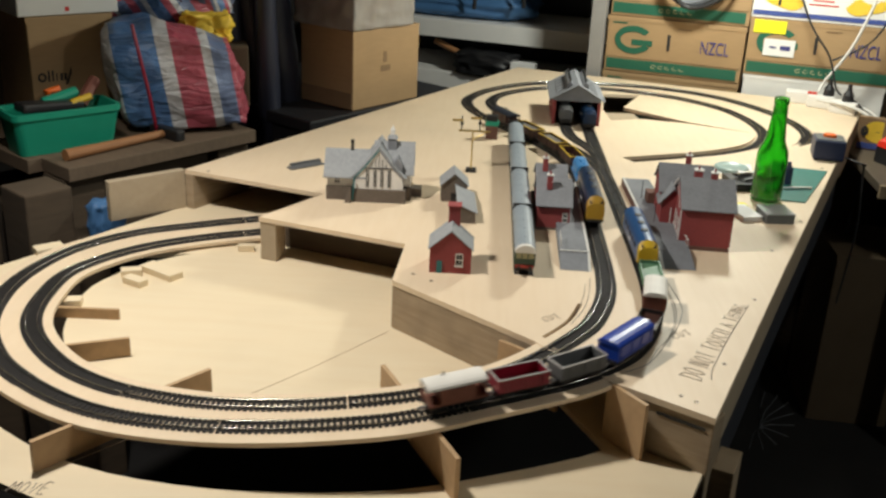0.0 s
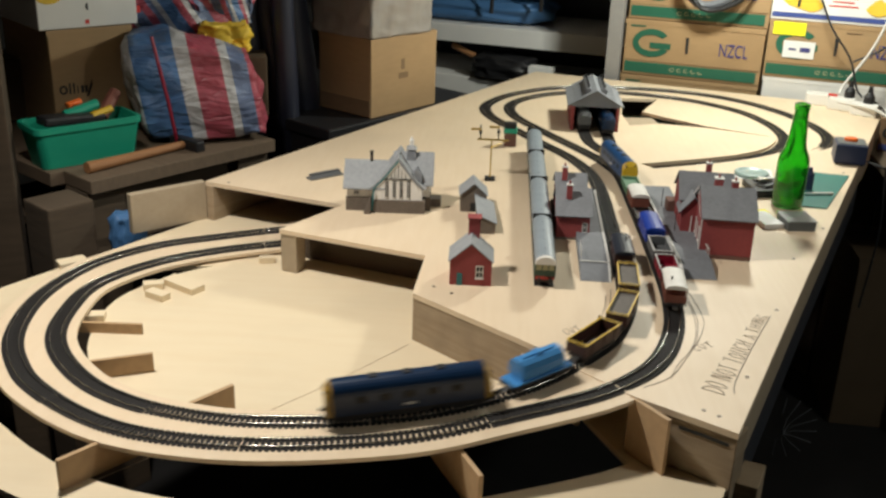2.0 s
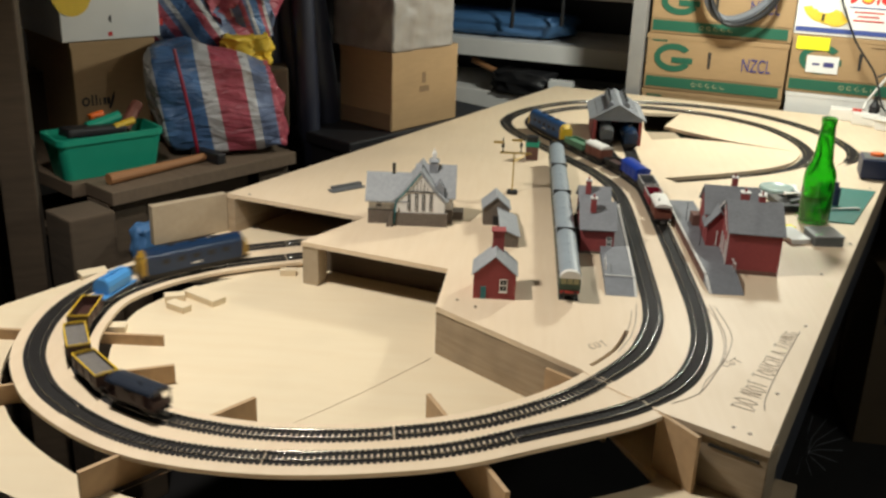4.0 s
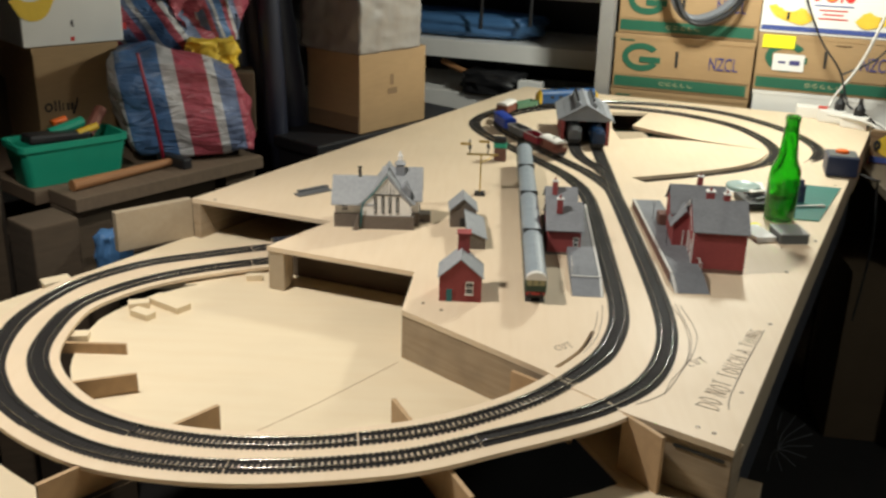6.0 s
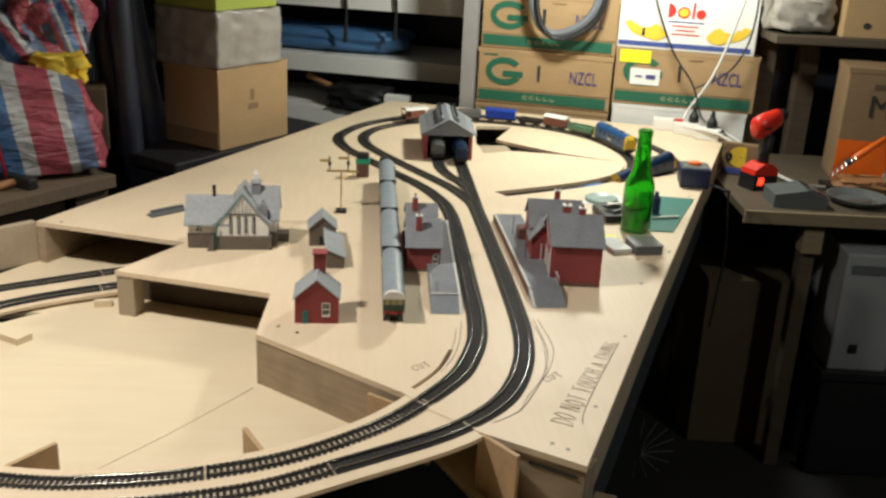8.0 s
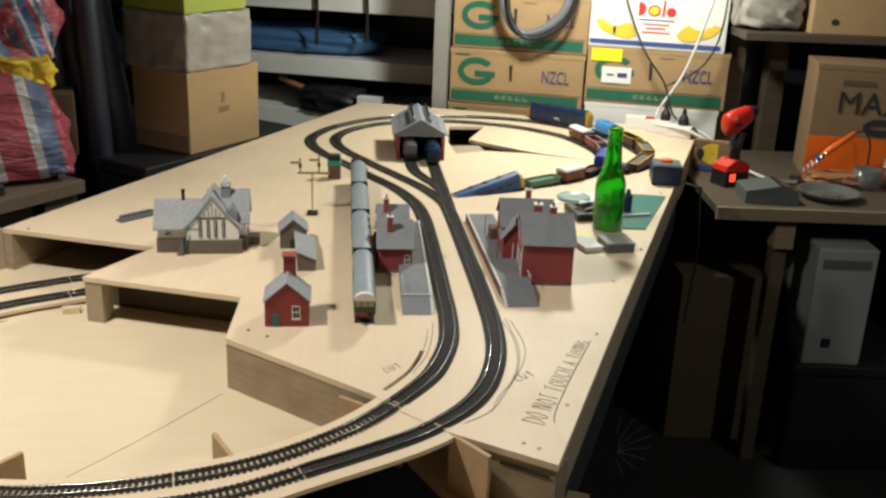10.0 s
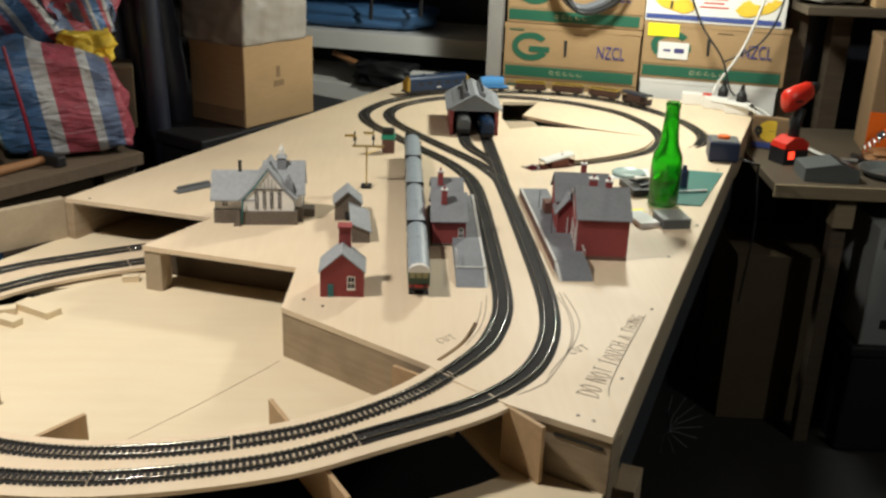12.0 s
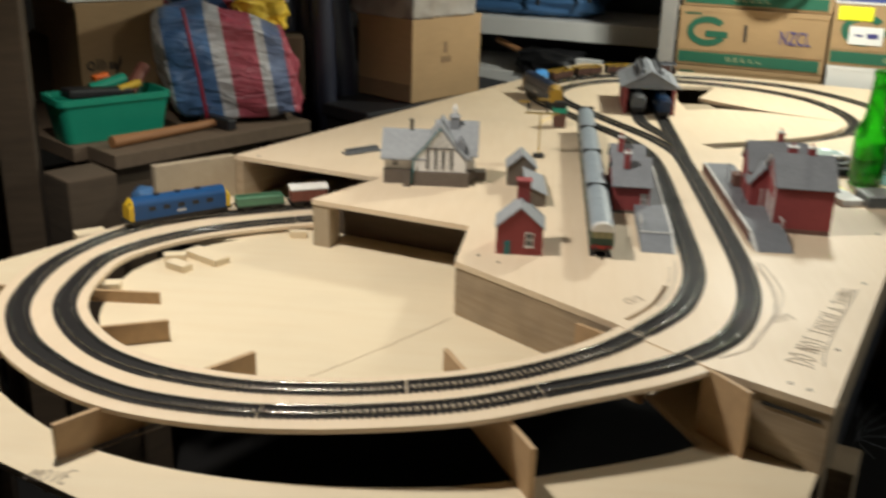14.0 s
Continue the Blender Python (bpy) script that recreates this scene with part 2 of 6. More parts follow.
def striped(name, bands, axis, rough=0.35, lean=0.0):
    """Woven plastic with coloured bands along an object axis: (start, colour)."""
    m = material(name, (0.5, 0.5, 0.5), rough, bump=0.0)
    n, l = m.node_tree.nodes, m.node_tree.links
    co = n.new("ShaderNodeTexCoord")
    sp = n.new("ShaderNodeSeparateXYZ")
    rp = n.new("ShaderNodeValToRGB")
    rp.color_ramp.interpolation = "CONSTANT"
    while len(rp.color_ramp.elements) < len(bands):
        rp.color_ramp.elements.new(0.5)
    for e, (at, c) in zip(rp.color_ramp.elements, bands):
        e.position, e.color = at, (*c, 1)
    l.new(co.outputs["Generated"], sp.inputs[0])
    tilt = n.new("ShaderNodeMath")
    tilt.operation = "MULTIPLY_ADD"
    tilt.inputs[1].default_value = lean
    l.new(sp.outputs[2], tilt.inputs[0])
    widen = n.new("ShaderNodeMath")
    widen.operation = "MULTIPLY_ADD"
    widen.inputs[1].default_value, widen.inputs[2].default_value = 1 + lean, -lean
    l.new(sp.outputs[axis], widen.inputs[0])
    l.new(widen.outputs[0], tilt.inputs[2])
    l.new(tilt.outputs[0], rp.inputs[0])
    wv = n.new("ShaderNodeTexNoise")
    wv.inputs["Scale"].default_value = 38
    l.new(co.outputs["Object"], wv.inputs["Vector"])
    mx = n.new("ShaderNodeMix")
    mx.data_type, mx.blend_type = "RGBA", "MULTIPLY"
    mx.inputs["Factor"].default_value = 0.45
    l.new(rp.outputs[0], mx.inputs["A"])
    l.new(wv.outputs["Fac"], mx.inputs["B"])
    l.new(mx.outputs["Result"], n["Principled BSDF"].inputs["Base Color"])
    # creases: a stretched noise that runs across the bag, over the weave
    mp = n.new("ShaderNodeMapping")
    mp.inputs["Scale"].default_value = (0.45, 0.7, 1.5)
    mp.inputs["Rotation"].default_value = (0.2, 0.35, 0.0)
    cr = n.new("ShaderNodeTexNoise")
    cr.inputs["Scale"].default_value, cr.inputs["Detail"].default_value, cr.inputs["Distortion"].default_value = 26, 4, 1.2
    l.new(co.outputs["Object"], mp.inputs[0])
    l.new(mp.outputs[0], cr.inputs["Vector"])
    ad = n.new("ShaderNodeMath")
    ad.operation = "MULTIPLY_ADD"
    ad.inputs[1].default_value = 0.2
    l.new(wv.outputs["Fac"], ad.inputs[0])
    l.new(cr.outputs["Fac"], ad.inputs[2])
    bp = n.new("ShaderNodeBump")
    bp.inputs["Strength"].default_value, bp.inputs["Distance"].default_value = 0.9, 0.016
    l.new(ad.outputs[0], bp.inputs["Height"])
    l.new(bp.outputs[0], n["Principled BSDF"].inputs["Normal"])
    return m


_BL, _WH, _RD, _GY = (0.10, 0.22, 0.46), (0.66, 0.66, 0.67), (0.50, 0.10, 0.14), (0.18, 0.24, 0.40)
BAG_STRIPES = striped("striped_woven_plastic", [(0, _WH), (.06, _BL), (.39, _WH), (.50, _RD), (.72, _WH), (.79, _GY), (.92, _RD)], 0, lean=0.133)
BAG_SMALL = striped("striped_woven_plastic_dull", [(0, _RD), (.10, _WH), (.14, _GY), (.27, _RD), (.36, _GY), (.42, _WH), (.48, _BL), (.62, _RD), (.70, _WH), (.76, _GY), (.88, _RD)], 0, lean=0.6)
from mathutils.geometry import tessellate_polygon


# ---- small builders ----
def finish(bm, smooth=False):
    bmesh.ops.recalc_face_normals(bm, faces=bm.faces)
    me = bpy.data.meshes.new("mesh")
    bm.to_mesh(me)
    bm.free()
    if smooth:
        for p in me.polygons:
            p.use_smooth = True
    return me


def part(name, bm, mat, parent=None, label="", smooth=False, at=None):
    """Links a bmesh as one mesh object under a thing or under a part."""
    me = finish(bm, smooth)
    me.materials.append(mat)
    ob = new(name, me)
    if parent:
        ob.parent = parent
    if at is not None:
        ob.matrix_basis = at
    if label:
        ob["label"] = label
    return ob


def thing(name, label, category, m=None, group="", kind=""):
    ob = new(name)
    ob.empty_display_size = 0.02
    if m is not None:
        ob.matrix_basis = m
    return tagged(ob, label, category, group, kind)


def solid(name, bm, mat, label, category, m=None, group="", kind="", smooth=False):
    ob = part(name, bm, mat, None, "", smooth, m)
    return tagged(ob, label, category, group, kind)


def box(bm, x0, x1, y0, y1, z0, z1, m=None, bevel=0.0):
    vs = [bm.verts.new(Vector((x, y, z)) if m is None else m @ Vector((x, y, z))) for z in (z0, z1) for y in (y0, y1) for x in (x0, x1)]
    fs = [bm.faces.new([vs[i] for i in f]) for f in ((0, 2, 3, 1), (4, 5, 7, 6), (0, 1, 5, 4), (2, 6, 7, 3), (0, 4, 6, 2), (1, 3, 7, 5))]
    if bevel:
        es = list({e for f in fs for e in f.edges})
        bmesh.ops.bevel(bm, geom=es, offset=bevel, segments=2, affect="EDGES", profile=0.6)
    return bm


def block(x0, x1, y0, y1, z0, z1, m=None, bevel=0.0):
    return box(bmesh.new(), x0, x1, y0, y1, z0, z1, m, bevel)


def prism(bm, outline, z0, z1, holes=()):
    """A flat plate with the given outline and holes, between two heights."""
    from_2d = [[Vector((x, y, 0)) for x, y in loop] for loop in (outline, *holes)]
    tris = tessellate_polygon(from_2d)
    flat = [p for loop in from_2d for p in loop]
    lo = [bm.verts.new((p.x, p.y, z0)) for p in flat]
    hi = [bm.verts.new((p.x, p.y, z1)) for p in flat]
    for t in tris:
        for side in (lo, hi):
            try:
                bm.faces.new([side[i] for i in t])
            except ValueError:
                pass
    k = 0
    for loop in from_2d:
        n = len(loop)
        for i in range(n):
            a, b = k + i, k + (i + 1) % n
            bm.faces.new((lo[a], lo[b], hi[b], hi[a]))
        k += n
    return bm


def extrude_profile(bm, profile, y0, y1, m=None):
    """A profile in x and z, carried along y."""
    m = m or Matrix()
    a = [bm.verts.new(m @ Vector((x, y0, z))) for x, z in profile]
    b = [bm.verts.new(m @ Vector((x, y1, z))) for x, z in profile]
    n = len(profile)
    bm.faces.new(a), bm.faces.new(b)
    for i in range(n):
        bm.faces.new((a[i], a[(i + 1) % n], b[(i + 1) % n], b[i]))
    return bm


def tube(bm, points, r, sides=8, caps=True):
    """A round bar or cable through the points."""
    pts = [Vector(p) for p in points]
    rings = []
    for i, p in enumerate(pts):
        d = (pts[min(i + 1, len(pts) - 1)] - pts[max(i - 1, 0)]).normalized()
        q = d.to_track_quat("Z", "Y").to_matrix()
        rr = r[i] if isinstance(r, (list, tuple)) else r
        rings.append([bm.verts.new(p + q @ Vector((rr * math.cos(a), rr * math.sin(a), 0))) for a in (2 * math.pi * k / sides for k in range(sides))])
    for a, b in zip(rings, rings[1:]):
        qa = min(range(sides), key=lambda k: (a[0].co - b[k].co).length)
        for k in range(sides):
            bm.faces.new((a[k], a[(k + 1) % sides], b[(k + 1 + qa) % sides], b[(k + qa) % sides]))
    if caps:
        bm.faces.new(rings[0]), bm.faces.new(rings[-1])
    return bm


def lathe(bm, profile, sides=32, m=None):
    """A turned body: (radius, height) pairs round z."""
    m = m or Matrix()
    rings = [[bm.verts.new(m @ Vector((r * math.cos(2 * math.pi * k / sides), r * math.sin(2 * math.pi * k / sides), z))) for k in range(sides)] for r, z in profile]
    for a, b in zip(rings, rings[1:]):
        for k in range(sides):
            bm.faces.new((a[k], a[(k + 1) % sides], b[(k + 1) % sides], b[k]))
    bm.faces.new(rings[0]), bm.faces.new(rings[-1])
    return bm


def writing(name, text, size, mat, parent, m, extrude=0.0003, squeeze=1.0, thin=0.0):
    cu = bpy.data.curves.new(name, "FONT")
    cu.body, cu.size, cu.extrude = text, size, extrude
    cu.offset = -thin
    tmp = new(name, cu)
    me = bpy.data.meshes.new_from_object(tmp.evaluated_get(bpy.context.evaluated_depsgraph_get()))
    bpy.data.objects.remove(tmp)
    me.transform(Matrix.Diagonal((squeeze, 1, 1, 1)))
    me.materials.append(mat)
    ob = new(name, me)
    ob.parent = parent
    ob.matrix_basis = m
    return ob
# ---- the two running lines: control points (x, y, z), metres, the station deck is z = 0 ----
NEAR_OUTER = [(-.10, 2.08, -.072), (-.25, 2.02, -.072), (-.375, 1.970, -.072), (-.475, 1.917, -.072), (-.568, 1.862, -.072), (-.641, 1.765, -.069),
              (-.668, 1.672, -.065), (-.674, 1.579, -.061), (-.661, 1.489, -.058), (-.634, 1.406, -.054), (-.596, 1.341, -.051), (-.550, 1.283, -.048),
              (-.465, 1.215, -.044), (-.372, 1.166, -.039), (-.258, 1.143, -.033), (-.155, 1.141, -.027), (-.045, 1.154, -.020), (.018, 1.171, -.016),
              (.085, 1.199, -.010), (.154, 1.230, -.006), (.229, 1.271, -.002), (.30, 1.345, 0), (.340, 1.45, 0), (.355, 1.56, 0), (.357, 1.70, 0),
              (.353, 1.944, 0), (.347, 2.19, 0)]
FAR_INNER = [(.337, 2.262, 0), (.303, 2.362, 0), (.242, 2.477, 0), (.164, 2.625, 0), (.115, 2.730, 0), (.098, 2.826, 0), (.119, 2.911, 0),
             (.168, 2.980, 0), (.252, 3.045, 0), (.38, 3.085, 0), (.50, 3.072, 0), (.611, 3.03, 0), (.69, 2.975, -.001), (.757, 2.895, -.001),
             (.797, 2.775, -.001), (.806, 2.675, -.002), (.792, 2.595, -.004), (.740, 2.505, -.007), (.658, 2.438, -.011), (.60, 2.405, -.011),
             (.55, 2.38, -.014), (.50, 2.358, -.019), (.45, 2.335, -.029), (.40, 2.313, -.043), (.34, 2.285, -.058), (.15, 2.19, -.070)]
NEAR_INNER = [(.285, 2.19, 0), (.291, 2.048, 0), (.290, 1.70, 0), (.288, 1.605, 0), (.281, 1.53, 0), (.262, 1.46, 0), (.236, 1.40, 0), (.160, 1.304, -.003),
              (.085, 1.251, -.009), (.012, 1.218, -.015), (-.058, 1.202, -.020), (-.123, 1.193, -.025), (-.20, 1.192, -.030), (-.268, 1.199, -.035),
              (-.355, 1.222, -.040), (-.42, 1.252, -.043), (-.48, 1.296, -.047), (-.545, 1.37, -.052), (-.588, 1.45, -.056), (-.608, 1.55, -.061),
              (-.608, 1.655, -.065), (-.545, 1.772, -.070), (-.455, 1.847, -.072), (-.355, 1.898, -.072), (-.20, 1.97, -.072)]
FAR_OUTER = [(.10, 2.12, -.072), (.40, 2.28, -.066), (.68, 2.44, -.050), (.82, 2.522, -.020), (.892, 2.588, -.006), (.919, 2.66, -.002), (.919, 2.73, 0), (.905, 2.81, 0),
             (.866, 2.915, 0), (.785, 3.035, 0), (.66, 3.12, 0), (.50, 3.155, 0), (.33, 3.14, 0), (.214, 3.101, 0), (.105, 2.997, 0),
             (.050, 2.898, 0), (.031, 2.81, 0), (.055, 2.703, 0), (.121, 2.577, 0), (.188, 2.453, 0), (.237, 2.363, 0), (.270, 2.27, 0)]


def smooth_line(points, closed=True, step=0.01):
    """A smooth curve through the control points, as evenly spaced points."""
    p = [np.array(q, float) for q in points]
    n, out = len(p), []
    for i in range(n if closed else n - 1):
        a, b, c, d = (p[(i - 1) % n], p[i], p[(i + 1) % n], p[(i + 2) % n]) if closed else (p[max(i - 1, 0)], p[i], p[i + 1], p[min(i + 2, n - 1)])
        for u in np.linspace(0, 1, 24, endpoint=False):
            out.append(0.5 * (2 * b + (c - a) * u + (2 * a - 5 * b + 4 * c - d) * u * u + (3 * b - a - 3 * c + d) * u ** 3))
    out.append(p[0] if closed else p[-1])
    out = np.array(out)
    if closed:                      # soften small kinks
        ring = out[:-1]
        for _ in range(60):
            ring = 0.5 * ring + 0.25 * (np.roll(ring, 1, 0) + np.roll(ring, -1, 0))
        out = np.vstack([ring, ring[:1]])
    d = np.concatenate([[0], np.cumsum(np.linalg.norm(np.diff(out, axis=0), axis=1))])
    s = np.linspace(0, d[-1], max(int(d[-1] / step), 2) + 1)
    return np.stack([np.interp(s, d, out[:, k]) for k in range(3)], 1)


LINE_A = smooth_line(NEAR_OUTER + FAR_INNER)
LINE_B = smooth_line(NEAR_INNER + FAR_OUTER)


def along(line, s):
    """The point s metres along a closed line."""
    n = len(line) - 1
    length = np.linalg.norm(np.diff(line, axis=0), axis=1).sum()
    u = (s % length) / length * n
    i = int(u) % n
    return line[i] + (line[i + 1] - line[i]) * (u - int(u))
# ---- the room: a dark basement store ----
FLOOR_Z, CEIL_Z = -0.82, 1.35
solid("floor", block(-1.9, 2.5, -1.5, 4.2, FLOOR_Z - .05, FLOOR_Z), FLOOR_DARK, "dusty concrete floor coloured near black as unlit", "floor", kind="structure")
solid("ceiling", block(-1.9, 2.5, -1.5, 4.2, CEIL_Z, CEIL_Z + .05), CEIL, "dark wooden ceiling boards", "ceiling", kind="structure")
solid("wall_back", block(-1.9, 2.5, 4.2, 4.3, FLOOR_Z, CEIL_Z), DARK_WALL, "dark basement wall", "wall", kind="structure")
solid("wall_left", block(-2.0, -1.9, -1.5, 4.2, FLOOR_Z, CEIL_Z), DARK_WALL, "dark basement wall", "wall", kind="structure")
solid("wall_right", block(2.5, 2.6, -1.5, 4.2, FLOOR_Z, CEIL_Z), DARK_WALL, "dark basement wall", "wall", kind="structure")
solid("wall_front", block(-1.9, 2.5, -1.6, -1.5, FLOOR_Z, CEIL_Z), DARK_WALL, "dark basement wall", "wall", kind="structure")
# ---- the baseboard: a lower sheet, a station deck on timber, and two cut-out roadbeds that climb between them ----
LOW = -0.083          # top of the lower sheet
PLY_T = 0.009

layout = thing("railway_baseboard", "bare plywood model railway baseboard on rough timber framing", "railway baseboard")


def offset_line(line, left):
    """The line moved sideways by left metres (negative: right)."""
    d = np.gradient(line, axis=0)
    d /= np.linalg.norm(d[:, :2], axis=1)[:, None]
    out = line.copy()
    out[:, 0] -= d[:, 1] * left
    out[:, 1] += d[:, 0] * left
    return out


def stretch_of(line, s0, s1, step=0.02):
    n = max(int(round((s1 - s0) / step)), 2)
    return np.array([along(line, s) for s in np.linspace(s0, s1, n + 1)])


def ribbon(bm, left, right, top, thick):
    """A band between two lines."""
    n = min(len(left), len(right))
    rows = []
    for i in range(n):
        l, r = left[i], right[i]
        rows.append([bm.verts.new((l[0], l[1], l[2] + top)), bm.verts.new((r[0], r[1], r[2] + top)),
                     bm.verts.new((r[0], r[1], r[2] + top - thick)), bm.verts.new((l[0], l[1], l[2] + top - thick))])
    for a, b in zip(rows, rows[1:]):
        for k in range(4):
            bm.faces.new((a[k], a[(k + 1) % 4], b[(k + 1) % 4], b[k]))
    bm.faces.new(rows[0]), bm.faces.new(rows[-1])
    return bm


def nearest_s(line, x, y):
    d = np.hypot(line[:, 0] - x, line[:, 1] - y)
    return d.argmin() / (len(line) - 1) * np.linalg.norm(np.diff(line, axis=0), axis=1).sum()


def resample(line, n):
    d = np.concatenate([[0], np.cumsum(np.linalg.norm(np.diff(line, axis=0), axis=1))])
    return np.stack([np.interp(np.linspace(0, d[-1], n), d, line[:, k]) for k in range(3)], 1)


# near roadbed: outside edge left of travel is the loop's inside
near_a = resample(stretch_of(LINE_A, nearest_s(LINE_A, -.11, 2.08), nearest_s(LINE_A, .27, 1.31)), 140)
near_b = resample(stretch_of(LINE_B, nearest_s(LINE_B, .255, 1.44), nearest_s(LINE_B, -.11, 2.015))[::-1], 140)
edge_out = offset_line(near_a, -0.034)
edge_in = offset_line(near_b, 0.030)
part("near_roadbed", ribbon(bmesh.new(), edge_in, edge_out, 0.0004, 0.006), PLY, layout, "raised plywood roadbed of the curved incline")

# station deck
cut_in = [tuple(p[:2]) for p in offset_line(stretch_of(LINE_B, nearest_s(LINE_B, .288, 1.60), nearest_s(LINE_B, .18, 1.33)), -0.040)]
cut_out = [tuple(p[:2]) for p in offset_line(stretch_of(LINE_A, nearest_s(LINE_A, .262, 1.30), nearest_s(LINE_A, .33, 1.42)), -0.042)]
slot_in = [tuple(p[:2]) for p in offset_line(stretch_of(LINE_A, nearest_s(LINE_A, .42, 3.085), nearest_s(LINE_A, .41, 2.318), 0.04), -0.021)]
slot_mid = [tuple(p[:2]) for p in offset_line(stretch_of(LINE_A, nearest_s(LINE_A, .735, 2.50), nearest_s(LINE_A, .415, 2.32), 0.04), 0.020)][::-1]
slot_out = [tuple(p[:2]) for p in offset_line(stretch_of(LINE_B, nearest_s(LINE_B, .81, 2.53), nearest_s(LINE_B, .48, 3.155), 0.04), -0.022)]
deck_outline = [(.378, 1.184), (.602, 1.70), (1.00, 2.60), (1.19, 3.03), (.185, 3.36), (-.529, 2.052), (-.225, 1.947), (-.318, 1.797), (-.044, 1.705),
                (-.051, 1.546), (.165, 1.364)]
deck_outline += [(.195, 1.322), (.262, 1.259)]
far_hole = [(.430, 3.020), (.536, 3.026), (.469, 2.858), (.515, 2.812), (.622, 2.722), (.775, 2.640), (.62, 2.704), (.503, 2.728), (.416, 2.692), (.408, 2.82)]
far_slot = slot_in + slot_mid + slot_out
groove_l = [tuple(p[:2]) for p in offset_line(stretch_of(LINE_B, nearest_s(LINE_B, .272, 1.49), nearest_s(LINE_B, .208, 1.358)), -0.0300)]
groove_r = [tuple(p[:2]) for p in offset_line(stretch_of(LINE_B, nearest_s(LINE_B, .272, 1.49), nearest_s(LINE_B, .208, 1.358)), -0.0370)]
part("station_deck", prism(bmesh.new(), deck_outline, -PLY_T, 0, [far_slot, groove_l + groove_r[::-1], far_hole]), PLY, layout, "pale plywood station deck with screw heads")

# far roadbed: sinks through the slot to the right and runs under the deck
far_a = resample(stretch_of(LINE_A, nearest_s(LINE_A, .42, 3.085) + 0.003, nearest_s(LINE_A, .10, 2.165)), 110)
far_b = resample(stretch_of(LINE_B, nearest_s(LINE_B, .20, 2.175), nearest_s(LINE_B, .48, 3.155) - 0.003)[::-1], 110)
part("far_roadbed", ribbon(bmesh.new(), offset_line(far_b, 0.021), offset_line(far_a, -0.020), -0.0005, 0.006), PLY, layout, "sinking plywood roadbed of the far loop")

# lower sheet, with the hole the near roadbed was cut from
hole_out = [tuple(p[:2]) for p in offset_line(stretch_of(LINE_A, nearest_s(LINE_A, -.66, 1.76), nearest_s(LINE_A, .235, 1.275), 0.04), -0.050)]
hole_in = [tuple(p[:2]) for p in offset_line(stretch_of(LINE_B, nearest_s(LINE_B, .215, 1.37), nearest_s(LINE_B, -.47, 1.84), 0.04), -0.042)]
low_outline = [(.19, .77), (.375, 1.19), (.60, 1.71), (.74, 2.03), (.10, 2.36), (-.40, 2.28), (-.51, 2.10), (-.64, 1.886), (-.985, 1.32)]
part("lower_sheet", prism(bmesh.new(), low_outline, LOW - PLY_T, LOW, [hole_out + hole_in]), PLY_LOW, layout, "pale lower plywood sheet with a cut-out ring")


def plank(name, p, q, z0, z1, thick, mat=TIMBER, label="", side=1):
    """A board on edge from p to q; its thickness lies to the left of that way for side 1."""
    a = math.degrees(math.atan2(q[1] - p[1], q[0] - p[0]))
    length = math.hypot(q[0] - p[0], q[1] - p[1])
    y0, y1 = (0, thick) if side > 0 else (-thick, 0)
    return part(name, block(0, length, y0, y1, z0, z1, bevel=0.0015), mat, layout, label, at=pose(p[0], p[1], 0, 0, 0, a))


plank("frame_timber", (-.051, 1.548), (.163, 1.366), LOW, -PLY_T, .035)
plank("frame_timber", (-.046, 1.70), (-.051, 1.556), LOW, -PLY_T, .035)
plank("frame_timber", (.264, 1.263), (.3785, 1.1865), LOW - .06, -PLY_T, .035)
for p, q in (((.3925, 1.2195), (.602, 1.70)), ((.602, 1.70), (1.00, 2.60))):
    plank("edge_timber", p, q, -.078, -PLY_T, .035, EDGE_TIMBER, "smooth pale edge batten")
    # dark blue-grey strip, set in a little below the batten
    plank("edge_strip", (p[0] - .004, p[1] + .002), (q[0] - .004, q[1] + .002), -.180, -.079, .03, DARK_BLUE_GREY, "dark blue-grey strip below the edge batten")
plank("edge_timber", (1.00, 2.60), (1.19, 3.03), LOW - .012, -PLY_T, .035)
plank("edge_timber", (1.19, 3.03), (.185, 3.36), LOW - .012, -PLY_T, .035)
plank("edge_timber", (.185, 3.36), (-.529, 2.052), LOW, -PLY_T, .02)
plank("end_post", (-.3165, 1.7985), (-.286, 1.7885), LOW, -PLY_T, .034, EDGE_TIMBER, "sawn timber end post")
# Joists and panel are added: dark colour stands in for shade under the deck.
plank("joist", (-.43, 2.235), (.12, 2.335), LOW, -PLY_T, .02, OLD_TIMBER, "added dark joist that keeps the deck opening dark")
part("shade_panel", prism(bmesh.new(), [(-.505, 2.055), (-.215, 1.955), (-.295, 1.815), (-.06, 1.735), (.10, 2.05), (.05, 2.32), (-.40, 2.235)], -PLY_T - .003, -PLY_T - .0005), OLD_TIMBER, layout, "added dark board standing in for shade under the deck")
plank("joist", (-.292, 1.868), (-.02, 1.775), LOW, -PLY_T, .03, OLD_TIMBER, "added dark joist that keeps the deck opening dark")
plank("side_plank", (-.529, 2.053), (-.648, 1.942), LOW, -.001, .018, EDGE_TIMBER, "pale timber plank on edge", -1)
plank("leg_block", (.388, 1.201), (.4115, 1.2555), FLOOR_Z, -.081, .028, TIMBER, "weathered timber leg", -1)


